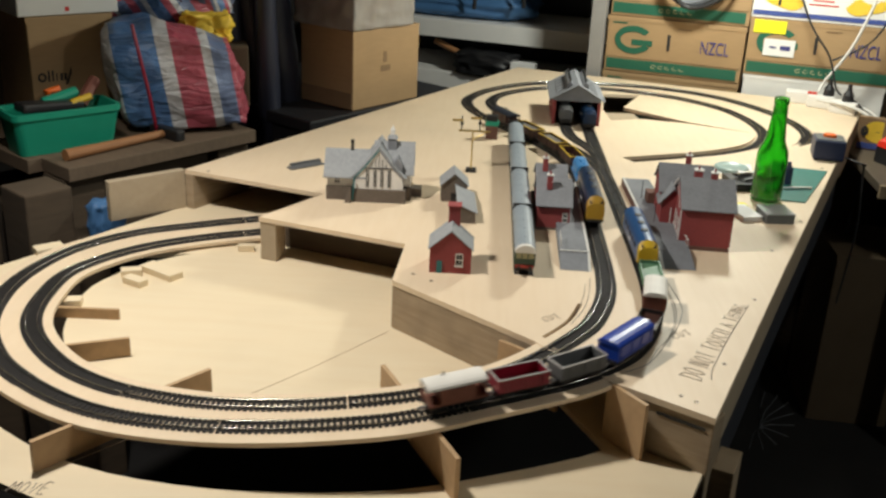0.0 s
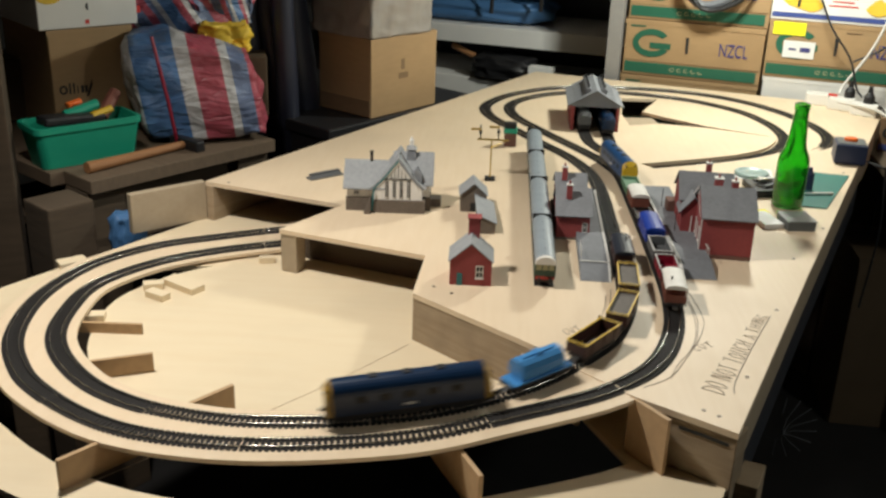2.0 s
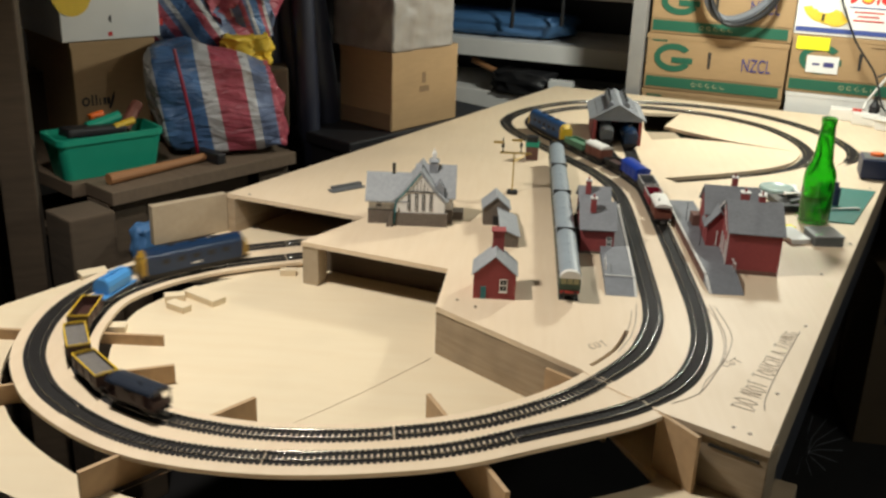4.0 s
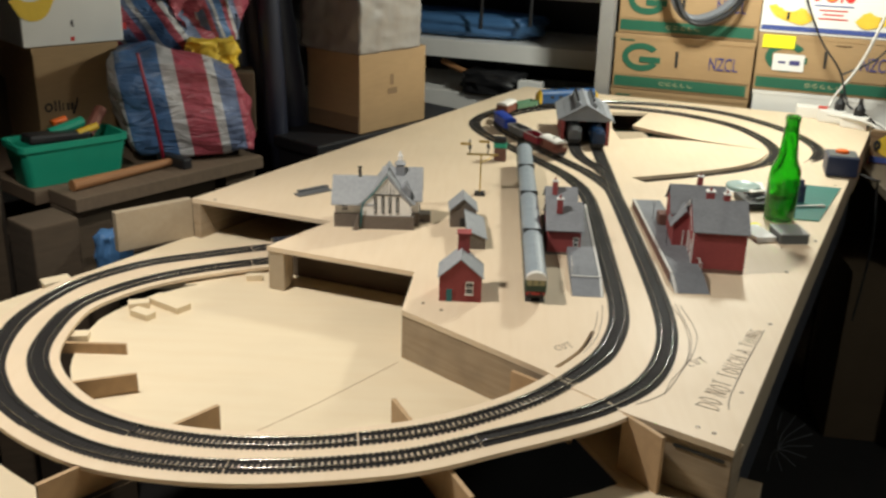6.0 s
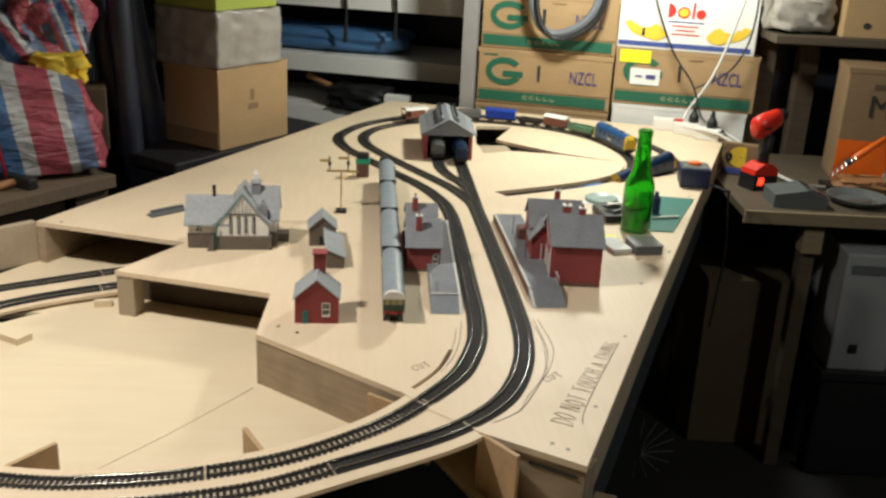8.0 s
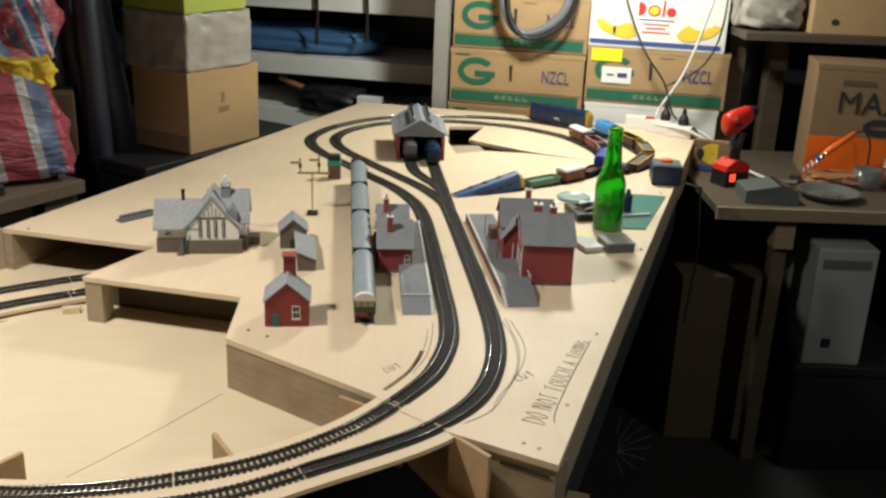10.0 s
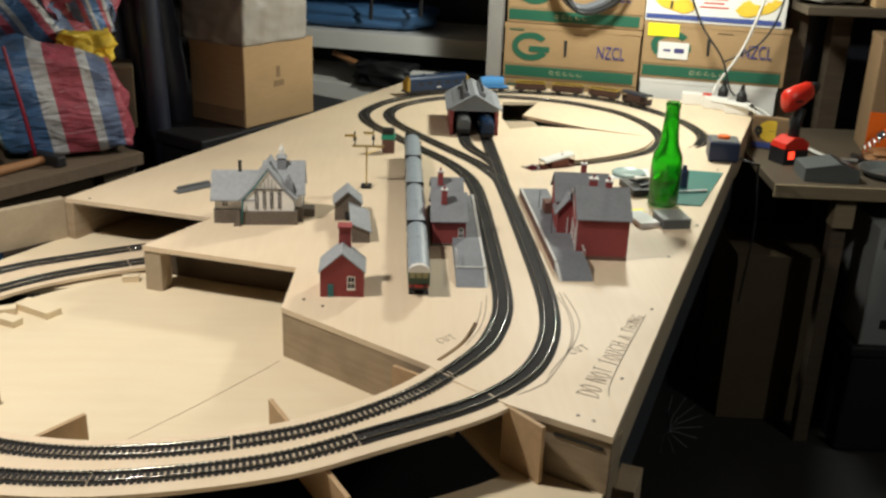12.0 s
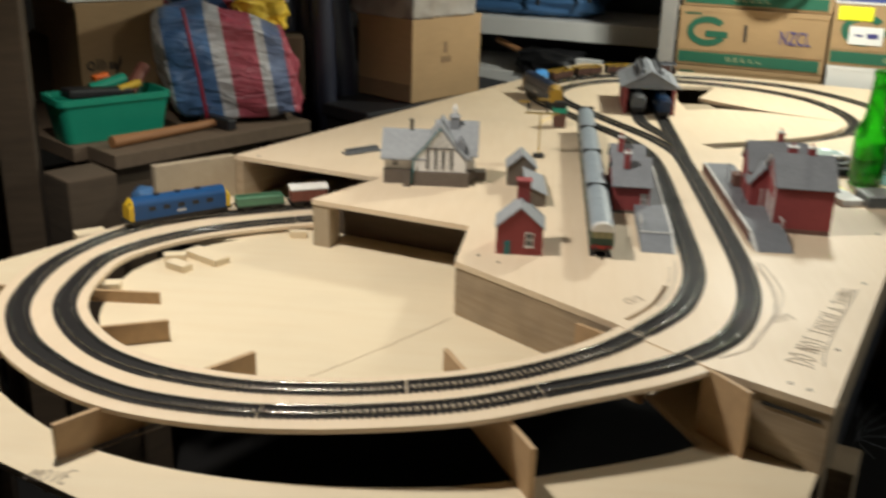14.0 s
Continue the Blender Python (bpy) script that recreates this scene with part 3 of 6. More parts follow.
def riser(p, q, z_top_p, z_top_q, foot=0.012):
    """A plate on edge under the roadbed, from p to q, with slanting ends."""
    a = math.degrees(math.atan2(q[1] - p[1], q[0] - p[0]))
    n = math.hypot(q[0] - p[0], q[1] - p[1])
    prof = [(0, LOW), (n, LOW), (n, z_top_q), (0, z_top_p)]
    bm = extrude_profile(bmesh.new(), prof, -.003, .003)
    return part("riser", bm, HARDBOARD, layout, "hardboard riser plate", at=pose(p[0], p[1], 0, 0, 0, a))


riser((-.478, 1.515), (-.80, 1.50), -.0655, -.0655)
riser((-.420, 1.400), (-.72, 1.27), -.0535, -.0535)
riser((-.274, 1.301), (-.432, 1.10), -.041, -.041)
riser((-.040, 1.312), (.07, 1.098), -.024, -.024)
riser((.118, 1.385), (.20, 1.318), -.012, -.010)
riser((.258, 1.263), (.300, 1.211), -.001, -.003)

part("timber_split", block(0, .065, -.0012, .0, -.0235, -.0195), BLACK, layout, "dark crack in the frame timber", at=pose(.316, 1.2280, 0, 0, 0, -33.7))
part("batten", block(0, .118, 0, .115, -.050, -.0125, bevel=.001), EDGE_TIMBER, layout, "short pale timber batten", at=pose(.392, 2.715, 0, 0, 0, 6))
for x, y in ((.345, 1.235), (.362, 1.222), (.42, 1.33), (.515, 1.555), (.60, 1.78), (.70, 1.95), (-.02, 1.575), (.01, 1.552), (-.48, 2.05), (.86, 2.34), (.98, 2.64)):
    part("screw", lathe(bmesh.new(), [(.0028, 0), (.0028, .0006), (.0012, .0004)], 10, pose(x, y, 0)), SCREW, layout)
# trestle legs that carry the baseboard
for x, y in ((.30, 1.15), (1.08, 2.95), (.25, 3.22), (-.80, 1.55)):
    part("leg", block(-.03, .03, -.03, .03, FLOOR_Z, LOW - PLY_T - .0005, pose(x, y, 0, 0, 0, 24)), OLD_TIMBER, layout)
# ---- track ----
def track_section(line, s0, s1, name, label, bed=False):
    """A piece of track: sleepers with their webs, and two rails."""
    tr = thing(name, label, "model railway track", group="track sections")
    n = max(int((s1 - s0) / 0.0075), 2)
    bm = bmesh.new()
    for i in range(n):
        s = s0 + (i + 0.5) * (s1 - s0) / n
        p, q = along(line, s - 0.003), along(line, s + 0.003)
        c = (p + q) / 2
        a = math.degrees(math.atan2(q[1] - p[1], q[0] - p[0]))
        box(bm, -.0023, .0023, -.0146, .0146, 0.0002, .0024, pose(*c, 0, 0, a))
    mid = stretch_of(line, s0 + 0.001, s1 - 0.001, 0.012)
    for off in (-.0083, .0083):
        ribbon(bm, offset_line(mid, off + .003), offset_line(mid, off - .003), .0016, .0014)
    part("sleeper_web", bm, SLEEPER, tr)["kind"] = "stuff"
    if bed:
        part("underlay", ribbon(bmesh.new(), offset_line(mid, .0158), offset_line(mid, -.0158), .0014, .0014), UNDERLAY, tr, "dark grey foam underlay")
    for off in (-.0083, .0083):
        part("rail", rail_bar(mid, off), RAIL, tr, smooth=True)
    return tr


def rail_bar(mid, off, base=.0022, top=.0053):
    """One rail: an upright web with a rounded head, along the line."""
    prof = [(-.0007, base), (-.0007, top - .0011), (-.00055, top - .0004), (-.00022, top), (.00022, top), (.00055, top - .0004), (.0007, top - .0011), (.0007, base)]
    bm = bmesh.new()
    sides = [offset_line(mid, off + x) for x, _ in prof]
    rows = [[bm.verts.new((q[i][0], q[i][1], q[i][2] + z)) for q, (_, z) in zip(sides, prof)] for i in range(len(mid))]
    for a, b in zip(rows, rows[1:]):
        for k in range(len(prof)):
            bm.faces.new((a[k], a[(k + 1) % len(prof)], b[(k + 1) % len(prof)], b[k]))
    bm.faces.new(rows[0]), bm.faces.new(rows[-1])
    return bm


def lay(line, s0, s1, piece, bed_from, bed_to):
    k = max(int(round((s1 - s0) / piece)), 1)
    for i in range(k):
        a, b = s0 + (s1 - s0) * i / k, s0 + (s1 - s0) * (i + 1) / k
        x, y = along(line, (a + b) / 2)[:2]
        bed = bed_from < y < bed_to or x < -.40 or x > (.20 if line is LINE_A else .14)
        track_section(line, a, b, "track_section", "black sleepered model railway track with bright metal rails" + (", on foam underlay" if bed else ""), bed)


LEN_B = np.linalg.norm(np.diff(LINE_B, axis=0), axis=1).sum()
lay(LINE_A, nearest_s(LINE_A, -.10, 2.08), nearest_s(LINE_A, .25, 2.24), 0.30, 1.62, 9)
lay(LINE_B, 0.002, nearest_s(LINE_B, -.10, 2.02), 0.30, 1.62, 9)
lay(LINE_B, nearest_s(LINE_B, .50, 2.33), LEN_B, 0.30, 1.62, 9)
SHED_RIGHT = smooth_line([(.3475, 2.20, .0004), (.347, 2.365, .0004), (.346, 2.54, 0), (.345, 2.80, 0)], closed=False)
SHED_LEFT = smooth_line([(.345, 2.35, .0006), (.331, 2.402, .0004), (.313, 2.446, 0), (.294, 2.515, 0), (.289, 2.62, 0), (.287, 2.80, 0)], closed=False)
SIDING = smooth_line([(.166, 2.53, .0002), (.160, 2.45, 0), (.157, 2.2, 0), (.156, 1.60, 0)], closed=False)


def track_open(pts, name="track_section"):
    total = np.linalg.norm(np.diff(pts, axis=0), axis=1).sum()
    tr = thing(name, "black sleepered model railway siding track", "model railway track", group="track sections")
    bm = bmesh.new()
    fine = resample(pts, max(int(total / 0.0075), 3))
    for p, q in zip(fine, fine[1:]):
        a = math.degrees(math.atan2(q[1] - p[1], q[0] - p[0]))
        box(bm, -.0023, .0023, -.0146, .0146, 0.0003, .0025, pose(*((p + q) / 2), 0, 0, a))
    part("sleeper_web", bm, SLEEPER, tr)["kind"] = "stuff"
    mid = resample(pts, max(int(total / 0.012), 3))
    part("underlay", ribbon(bmesh.new(), offset_line(mid, .0156), offset_line(mid, -.0156), .0011, .0010), UNDERLAY, tr, "dark grey foam underlay")
    for off in (-.0083, .0083):
        part("rail", rail_bar(mid, off, .0021, .0051), RAIL, tr, smooth=True)
    return tr


for pts in (SHED_RIGHT, SHED_LEFT, SIDING):
    track_open(pts)
# ---- rolling stock: each vehicle's x is its way forward, z = 0 on the rail tops ----
RAIL_TOP = 0.0052


def wheelset(parent, x, r=0.0062):
    bm = bmesh.new()
    for y in (-.0078, .0078):
        lathe(bm, [(r, -.0014), (r, .0014)], 16, pose(x, y, r, 90))
    tube(bm, [(x, -.0078, r), (x, .0078, r)], .001, 6)
    return part("wheelset", bm, CHASSIS, parent)


def chassis(parent, length, h=0.013):
    bm = block(-length / 2, length / 2, -.0125, .0125, .0065, h)
    for x in (-length * .3, length * .3):
        for y in (-.0115, .0115):
            box(bm, x - .008, x + .008, y - .0015, y + .0015, .003, .0095)
    for e in (-1, 1):
        for y in (-.009, .009):
            tube(bm, [(e * length / 2, y, .0105), (e * (length / 2 + .004), y, .0105)], .002, 8)
    part("chassis", bm, CHASSIS, parent)
    for e in (-1, 1):
        part("coupling", block(min(e * length / 2, e * (length / 2 + .009)), max(e * length / 2, e * (length / 2 + .009)), -.004, .004, .005, .0065), STEEL, parent)


def roof_profile(w, z0, z1, k=8):
    return [(w * math.cos(math.pi * i / k), z0 + (z1 - z0) * math.sin(math.pi * i / k)) for i in range(k + 1)]


def carry(length):
    """Turns a profile carried along y so that it runs along x."""
    return pose(0, 0, 0, 0, 0, -90)


def covered_van(name, label, length, body, roof, h=0.034):
    v = thing(name, label, "model wagon")
    chassis(v, length)
    for x in (-length * .3, length * .3):
        wheelset(v, x)
    w = .0165
    part("body", block(-length / 2 + .001, length / 2 - .001, -w, w, .012, h, bevel=.0006), body, v)
    bm = extrude_profile(bmesh.new(), roof_profile(w + .001, h - .0002, h + .007), -length / 2 - .0008, length / 2 + .0008, carry(length))
    part("roof", bm, roof, v)
    bm = bmesh.new()
    for y in (-w - .0006, w + .0006):
        for x in (-length * .42, -length * .14, length * .14, length * .42):
            box(bm, x - .0008, x + .0008, y - .0006, y + .0006, .013, h - .001)
        box(bm, -length * .48, length * .48, y - .0005, y + .0005, .0135, .015)
    part("strapping", bm, body, v)
    return v


def brake_van(name, label, length, body, roof, h=0.035):
    """A short cabin between two open verandas under one long roof."""
    v = thing(name, label, "model wagon")
    chassis(v, length)
    for x in (-length * .3, length * .3):
        wheelset(v, x)
    w, c = .0160, length * .30
    part("floor", block(-length / 2, length / 2, -w, w, .012, .0145), body, v)
    part("cabin", block(-c, c, -w, w, .0145, h, bevel=.0005), body, v)
    for e in (-1, 1):
        part("end_rail", block(min(e * (length / 2 - .001), e * length / 2), max(e * (length / 2 - .001), e * length / 2), -w, w, .0145, .024), body, v)
        for y in (-w + .0008, w - .0008):
            part("corner_post", block(e * (length / 2 - .001) - .0007, e * (length / 2 - .001) + .0007, y - .0007, y + .0007, .024, h), body, v)
    for y in (-w - .0004, w + .0004):
        part("ducket", block(-.008, .008, y - .0012, y + .0012, .019, h - .003), body, v)
        part("step", block(-length * .4, length * .4, y - .002, y + .002, .0055, .0065), CHASSIS, v)
    bm = extrude_profile(bmesh.new(), roof_profile(w + .0012, h - .0002, h + .0065), -length / 2 - .001, length / 2 + .001, carry(length))
    part("roof", bm, roof, v)
    part("stove_pipe", lathe(bmesh.new(), [(.0014, h + .004), (.0012, h + .011)], 8, pose(-c * .5, .006, 0)), CHASSIS, v)
    return v


def open_wagon(name, label, length, body, rim, load=None, h=0.029):
    v = thing(name, label, "model wagon")
    chassis(v, length)
    for x in (-length * .3, length * .3):
        wheelset(v, x)
    w, t = .016, .0013
    bm = block(-length / 2, length / 2, -w, w, .0115, .0135)
    for y in (-w, w - t):
        box(bm, -length / 2, length / 2, y, y + t, .0135, h)
    for x in (-length / 2, length / 2 - t):
        box(bm, x, x + t, -w + t, w - t, .0135, h)
    for x in (-length * .33, 0, length * .33):
        for y in (-w - .0006, w + .0006):
            box(bm, x - .0008, x + .0008, y - .0006, y + .0006, .0125, h - .001)
    part("body", bm, body, v)
    bm = bmesh.new()
    for y in (-w - .0006, w - t - .0004):
        box(bm, -length / 2 - .0006, length / 2 + .0006, y, y + t + .001, h, h + .0012)
    for x in (-length / 2 - .0006, length / 2 - t - .0004):
        box(bm, x, x + t + .001, -w + t + .0004, w - t - .0004, h, h + .0012)
    part("rim", bm, rim, v, "painted top rim")
    if load:
        part("load", block(-length / 2 + t, length / 2 - t, -w + t, w - t, .0135, h - .004), load, v)
    return v


def tank_wagon(name, label, length, mat):
    v = thing(name, label, "model wagon")
    chassis(v, length)
    for x in (-length * .3, length * .3):
        wheelset(v, x)
    part("deck_plate", block(-length / 2, length / 2, -.0155, .0155, .0125, .015, bevel=.0005), mat, v)
    prof = [(-.0125, .015), (.0125, .015), (.0148, .022), (.0150, .030), (.0125, .0375), (.007, .0420), (-.007, .0420), (-.0125, .0375), (-.0150, .030), (-.0148, .022)]
    part("body", extrude_profile(bmesh.new(), prof, -length * .36, length * .36, carry(length)), mat, v)
    bm = block(-length * .25, length * .25, -.0035, .0035, .0420, .0442)
    box(bm, -length * .05, length * .05, -.006, .006, .0420, .0455)
    part("walkway", bm, mat, v)
    return v


def diesel_loco(name, label, length, paint, nose=0.02, ends=YELLOW, tall=1.0):
    v = thing(name, label, "model locomotive")
    part("underframe", block(-length / 2, length / 2, -.0155, .0155, .009, .014, bevel=.0006), CHASSIS, v)
    for e in (-1, 1):
        c = e * length * .31
        bogie = part("bogie", block(c - .03, c + .03, -.0135, .0135, .004, .0095, bevel=.0008), CHASSIS, v)
        for x in (-.021, 0, .021):
            wheelset(bogie, c + x, .007)
    part("fuel_tank", block(-.028, .028, -.0145, .0145, .0035, .0095, bevel=.001), CHASSIS, v)
    prof = [(-.0165, .0135), (.0165, .0135), (.0168, .035), (.0163, .0385), (.0145, .0416), (.0118, .0442), (.0082, .0461), (.0042, .0472), (0, .0475)]
    prof += [(-y, z) for y, z in prof[-2:1:-1]]
    prof = [(y, .0135 + (z - .0135) * tall) for y, z in prof]
    up = lambda z: .0135 + (z - .0135) * tall
    part("body", extrude_profile(bmesh.new(), prof, -length / 2 + nose * .5, length / 2 - nose * .5, carry(length)), paint, v)
    for e in (-1, 1):
        x0 = e * (length / 2 - nose * .5)
        bm = bmesh.new()
        near = [bm.verts.new((x0, y, z)) for y, z in prof]
        mid = [bm.verts.new((x0 + e * nose * .42, y * .97, .0135 + (z - .0135) * (0.72 if z > up(.03) else 1))) for y, z in prof]
        for k in range(len(prof)):
            bm.faces.new((near[k], near[(k + 1) % len(prof)], mid[(k + 1) % len(prof)], mid[k]))
        bm.faces.new(mid)
        part("cab_end", bm, ends, v, "yellow painted cab end")
        bm = bmesh.new()
        for y in (-.0085, 0, .0085):
            box(bm, -.0033, .0033, -.0004, .0004, -.0032, .0032, pose(x0 + e * nose * .26, y, up(.0395), -52 if e > 0 else -52, 0, 90 * e))
        part("windscreen", bm, DARK_GLASS, v)
        bm = bmesh.new()
        for y in (-.0105, .0105):
            tube(bm, [(e * (length / 2 - .002), y, .0115), (e * (length / 2 + .005), y, .0115)], .0022, 8)
        part("buffer", bm, CHASSIS, v)
    for y in (-.0169, .0169):
        for i in range(5):
            x = -length * .28 + i * length * .14
            part("grille", block(x - .006, x + .006, y - .0004, y + .0004, up(.026), up(.033)), CHASSIS, v, "dark side grille")
        part("number_panel", block(-.008, .008, y - .0004, y + .0004, .0195, .0225), WHITE_CARD, v)
    for x in (-length * .2, 0, length * .2):
        part("roof_vent", lathe(bmesh.new(), [(.006, -.0008), (.006, .0012), (.003, .0016)], 14, pose(x, 0, up(.0475))), CHASSIS, v)
    return v


TRAIN_A = [(diesel_loco("diesel_locomotive", "mid-blue model diesel locomotive with yellow cab ends", .19, LOCO_BLUE, tall=1.1), .19),
           (open_wagon("open_wagon", "pale green-grey low-sided model wagon", .085, GREEN_WAGON, GREEN_WAGON, GREEN_WAGON, h=.024), .085),
           (covered_van("goods_van", "reddish-brown model goods van with a white roof", .070, BROWN_VAN, WHITE_ROOF), .070),
           (open_wagon("flat_wagon", "low dark model flat wagon with a brown floor", .065, CHASSIS, CHASSIS, WAGON_BROWN, h=.0185), .065),
           (covered_van("blue_van", "bright blue glossy model van with a curved roof", .090, VAN_BLUE, VAN_BLUE, h=.033), .090),
           (open_wagon("open_wagon", "dark grey open model wagon with a pale rim", .072, GREY_WAGON, PALE_RIM), .072),
           (open_wagon("open_wagon", "crimson open model wagon with a pale rim", .070, RED_WAGON, PALE_RIM), .070),
           (brake_van("brake_van", "reddish-brown model brake van with a white roof", .075, BROWN_VAN, WHITE_ROOF), .075)]
TRAIN_B = [(diesel_loco("diesel_locomotive", "dark blue model diesel locomotive with yellow cab ends", .212, LOCO_DARK, ends=DULL_YELLOW, tall=1.28), .212),
           (tank_wagon("tank_wagon", "pale blue plastic model hopper wagon with a walkway", .098, TANK_BLUE), .098),
           (open_wagon("open_wagon", "empty dark brown open model wagon with a yellow rim", .090, WAGON_BROWN, YELLOW), .090),
           (open_wagon("open_wagon", "dark brown open model wagon with a yellow rim and grey load", .090, WAGON_BROWN, YELLOW, LOAD), .090),
           (open_wagon("open_wagon", "dark brown open model wagon with a yellow rim and grey load", .090, WAGON_BROWN, YELLOW, LOAD), .090),
           (brake_van("brake_van", "dark brown model brake van with a slate-blue roof", .088, DARK_VAN, DARK_ROOF, .033), .088)]
HEAD_A = [(0, 2.597), (.5, 2.72), (1.5, 2.98), (2.5, 3.232), (3, 3.335), (5.5, 3.955), (6.5, 4.205), (7, 4.37), (8, 4.705), (11.5, 5.83), (12, 5.99), (13, 6.264), (13.5, 6.39),
          (14, 6.494)]
HEAD_B = [(0, .355), (.5, .56), (1.5, .985), (2, 1.235), (2.5, 1.50), (3, 1.755), (5.5, 3.005), (8, 3.79), (10.5, 4.57), (11, 4.71), (11.5, 4.85), (12, 4.985), (12.5, 5.11), (13, 5.245),
          (13.5, 5.345), (14, 5.462)]


def glide(keys, t):
    """A smooth value through the keys."""
    x, y = np.array([k[0] for k in keys], float), np.array([k[1] for k in keys], float)
    d = np.diff(y) / np.diff(x)
    m = np.concatenate([[d[0]], (d[:-1] + d[1:]) / 2, [d[-1]]])
    i = min(max(int(np.searchsorted(x, t, "right")) - 1, 0), len(d) - 1)
    h = x[i + 1] - x[i]
    u = (t - x[i]) / h
    return (2 * u ** 3 - 3 * u * u + 1) * y[i] + (u ** 3 - 2 * u * u + u) * h * m[i] + (3 * u * u - 2 * u ** 3) * y[i + 1] + (u ** 3 - u * u) * h * m[i + 1]


def on_line(line, s, half):
    """The pose of a vehicle whose middle is s metres along, on two trucks."""
    p, q = Vector(along(line, s - half * .62)), Vector(along(line, s + half * .62))
    c, d = (p + q) / 2, (q - p)
    return pose(c.x, c.y, c.z + RAIL_TOP, 0, -math.degrees(math.asin(d.z / d.length)), math.degrees(math.atan2(d.y, d.x)))


def motions():
    for train, line, keys, gap in ((TRAIN_A, LINE_A, HEAD_A, .014), (TRAIN_B, LINE_B, HEAD_B, .025)):
        back = 0.0
        for vehicle, length in train:
            mid = back + length / 2
            walk(vehicle, [(t, on_line(line, glide(keys, t) - mid, length / 2)) for t in (k * 0.2 for k in range(71))])
            back += length + gap
# ---- model buildings ----
def gable_block(parent, w, d, h, rise, wall, roof, m, eave=0.004, t=0.0018, over=0.004):
    """A gabled box: ridge along y, w wide in x, with separate walls and two roof slabs."""
    prof = [(-w / 2, 0), (w / 2, 0), (w / 2, h), (0, h + rise), (-w / 2, h)]
    walls = part("wall_shell", extrude_profile(bmesh.new(), prof, 0, d), wall, parent, at=m)
    for e in (-1, 1):
        dx, dz = w / 2 + eave, -(rise / (w / 2)) * (w / 2 + eave)
        ridge = h + rise + .0006
        prof = [(0, ridge), (e * dx, ridge + dz), (e * dx, ridge + dz + t), (0, ridge + t * 1.3)]
        part("roof", extrude_profile(bmesh.new(), prof, -over, d + over), roof, parent, at=m)
    return walls


def window(parent, m, w=.010, h=.014, bars=True):
    """A window in a wall that faces -y."""
    fr = bmesh.new()
    for x in (-w / 2, w / 2):
        box(fr, x - .0007, x + .0007, -.0009, 0, -h / 2, h / 2)
    for z in (-h / 2, h / 2) + ((0,) if bars else ()):
        box(fr, -w / 2 + .0007, w / 2 - .0007, -.0009, 0, z - .0007, z + .0007)
    if bars:
        box(fr, -.0004, .0004, -.0007, 0, -h / 2, h / 2)
    win = part("window", fr, WHITE_CARD, parent, "white window frame", at=m)
    part("pane", block(-w / 2, w / 2, -.0004, .0002, -h / 2, h / 2), DARK_GLASS, win)
    part("sill", block(-w / 2 - .0015, w / 2 + .0015, -.0018, 0, -h / 2 - .0022, -h / 2 - .0008), WHITE_CARD, win)
    return win


def chimney(parent, x, y, z, h, s=.009, pots=2, mat=None):
    ch = part("chimney", block(x - s / 2, x + s / 2, y - s / 2, y + s / 2, z, z + h, bevel=.0003), mat or BRICK_RED, parent)
    part("cap", block(x - s * .6, x + s * .6, y - s * .6, y + s * .6, z + h, z + h + .002), WHITE_CARD if mat is None else mat, ch)
    for k in range(pots):
        part("pot", lathe(bmesh.new(), [(.0016, 0), (.0013, .006)], 10, pose(x, y + (k - (pots - 1) / 2) * .004, z + h + .002)), BRICK_RED, ch)


def brick_hut():
    h = thing("brick_hut", "small red brick card hut with slate roof and teal door", "model building", pose(.0375, 1.587, 0, 0, 0, 1))
    gable_block(h, .067, .062, .041, .029, BRICK_RED, SLATE_LIGHT, Matrix(), eave=.003, over=.0015)
    chimney(h, .003, .058, .050, .046, .019, 0, BRICK_RED)
    part("door", block(-.022, -.013, -.0012, 0, 0, .021), TEAL, h, "teal door")
    window(h, pose(.014, 0, .024), .011, .020)


def small_hut():
    h = thing("stone_hut", "tiny grey stone card hut with a slate roof and lean-to", "model building", pose(.030, 1.945, 0, 0, 0, 4))
    gable_block(h, .050, .050, .034, .022, STONE, SLATE_LIGHT, Matrix(), eave=.003)
    part("lean_to", extrude_profile(bmesh.new(), [(.004, 0), (.036, 0), (.036, .020), (.004, .034)], -.120, -.001), STONE, h)
    part("lean_to_roof", extrude_profile(bmesh.new(), [(.001, .036), (.039, .019), (.039, .021), (.001, .038)], -.123, -.001), SLATE_LIGHT, h)
    part("door", block(-.006, .006, -.001, 0, 0, .018), BLACK, h)


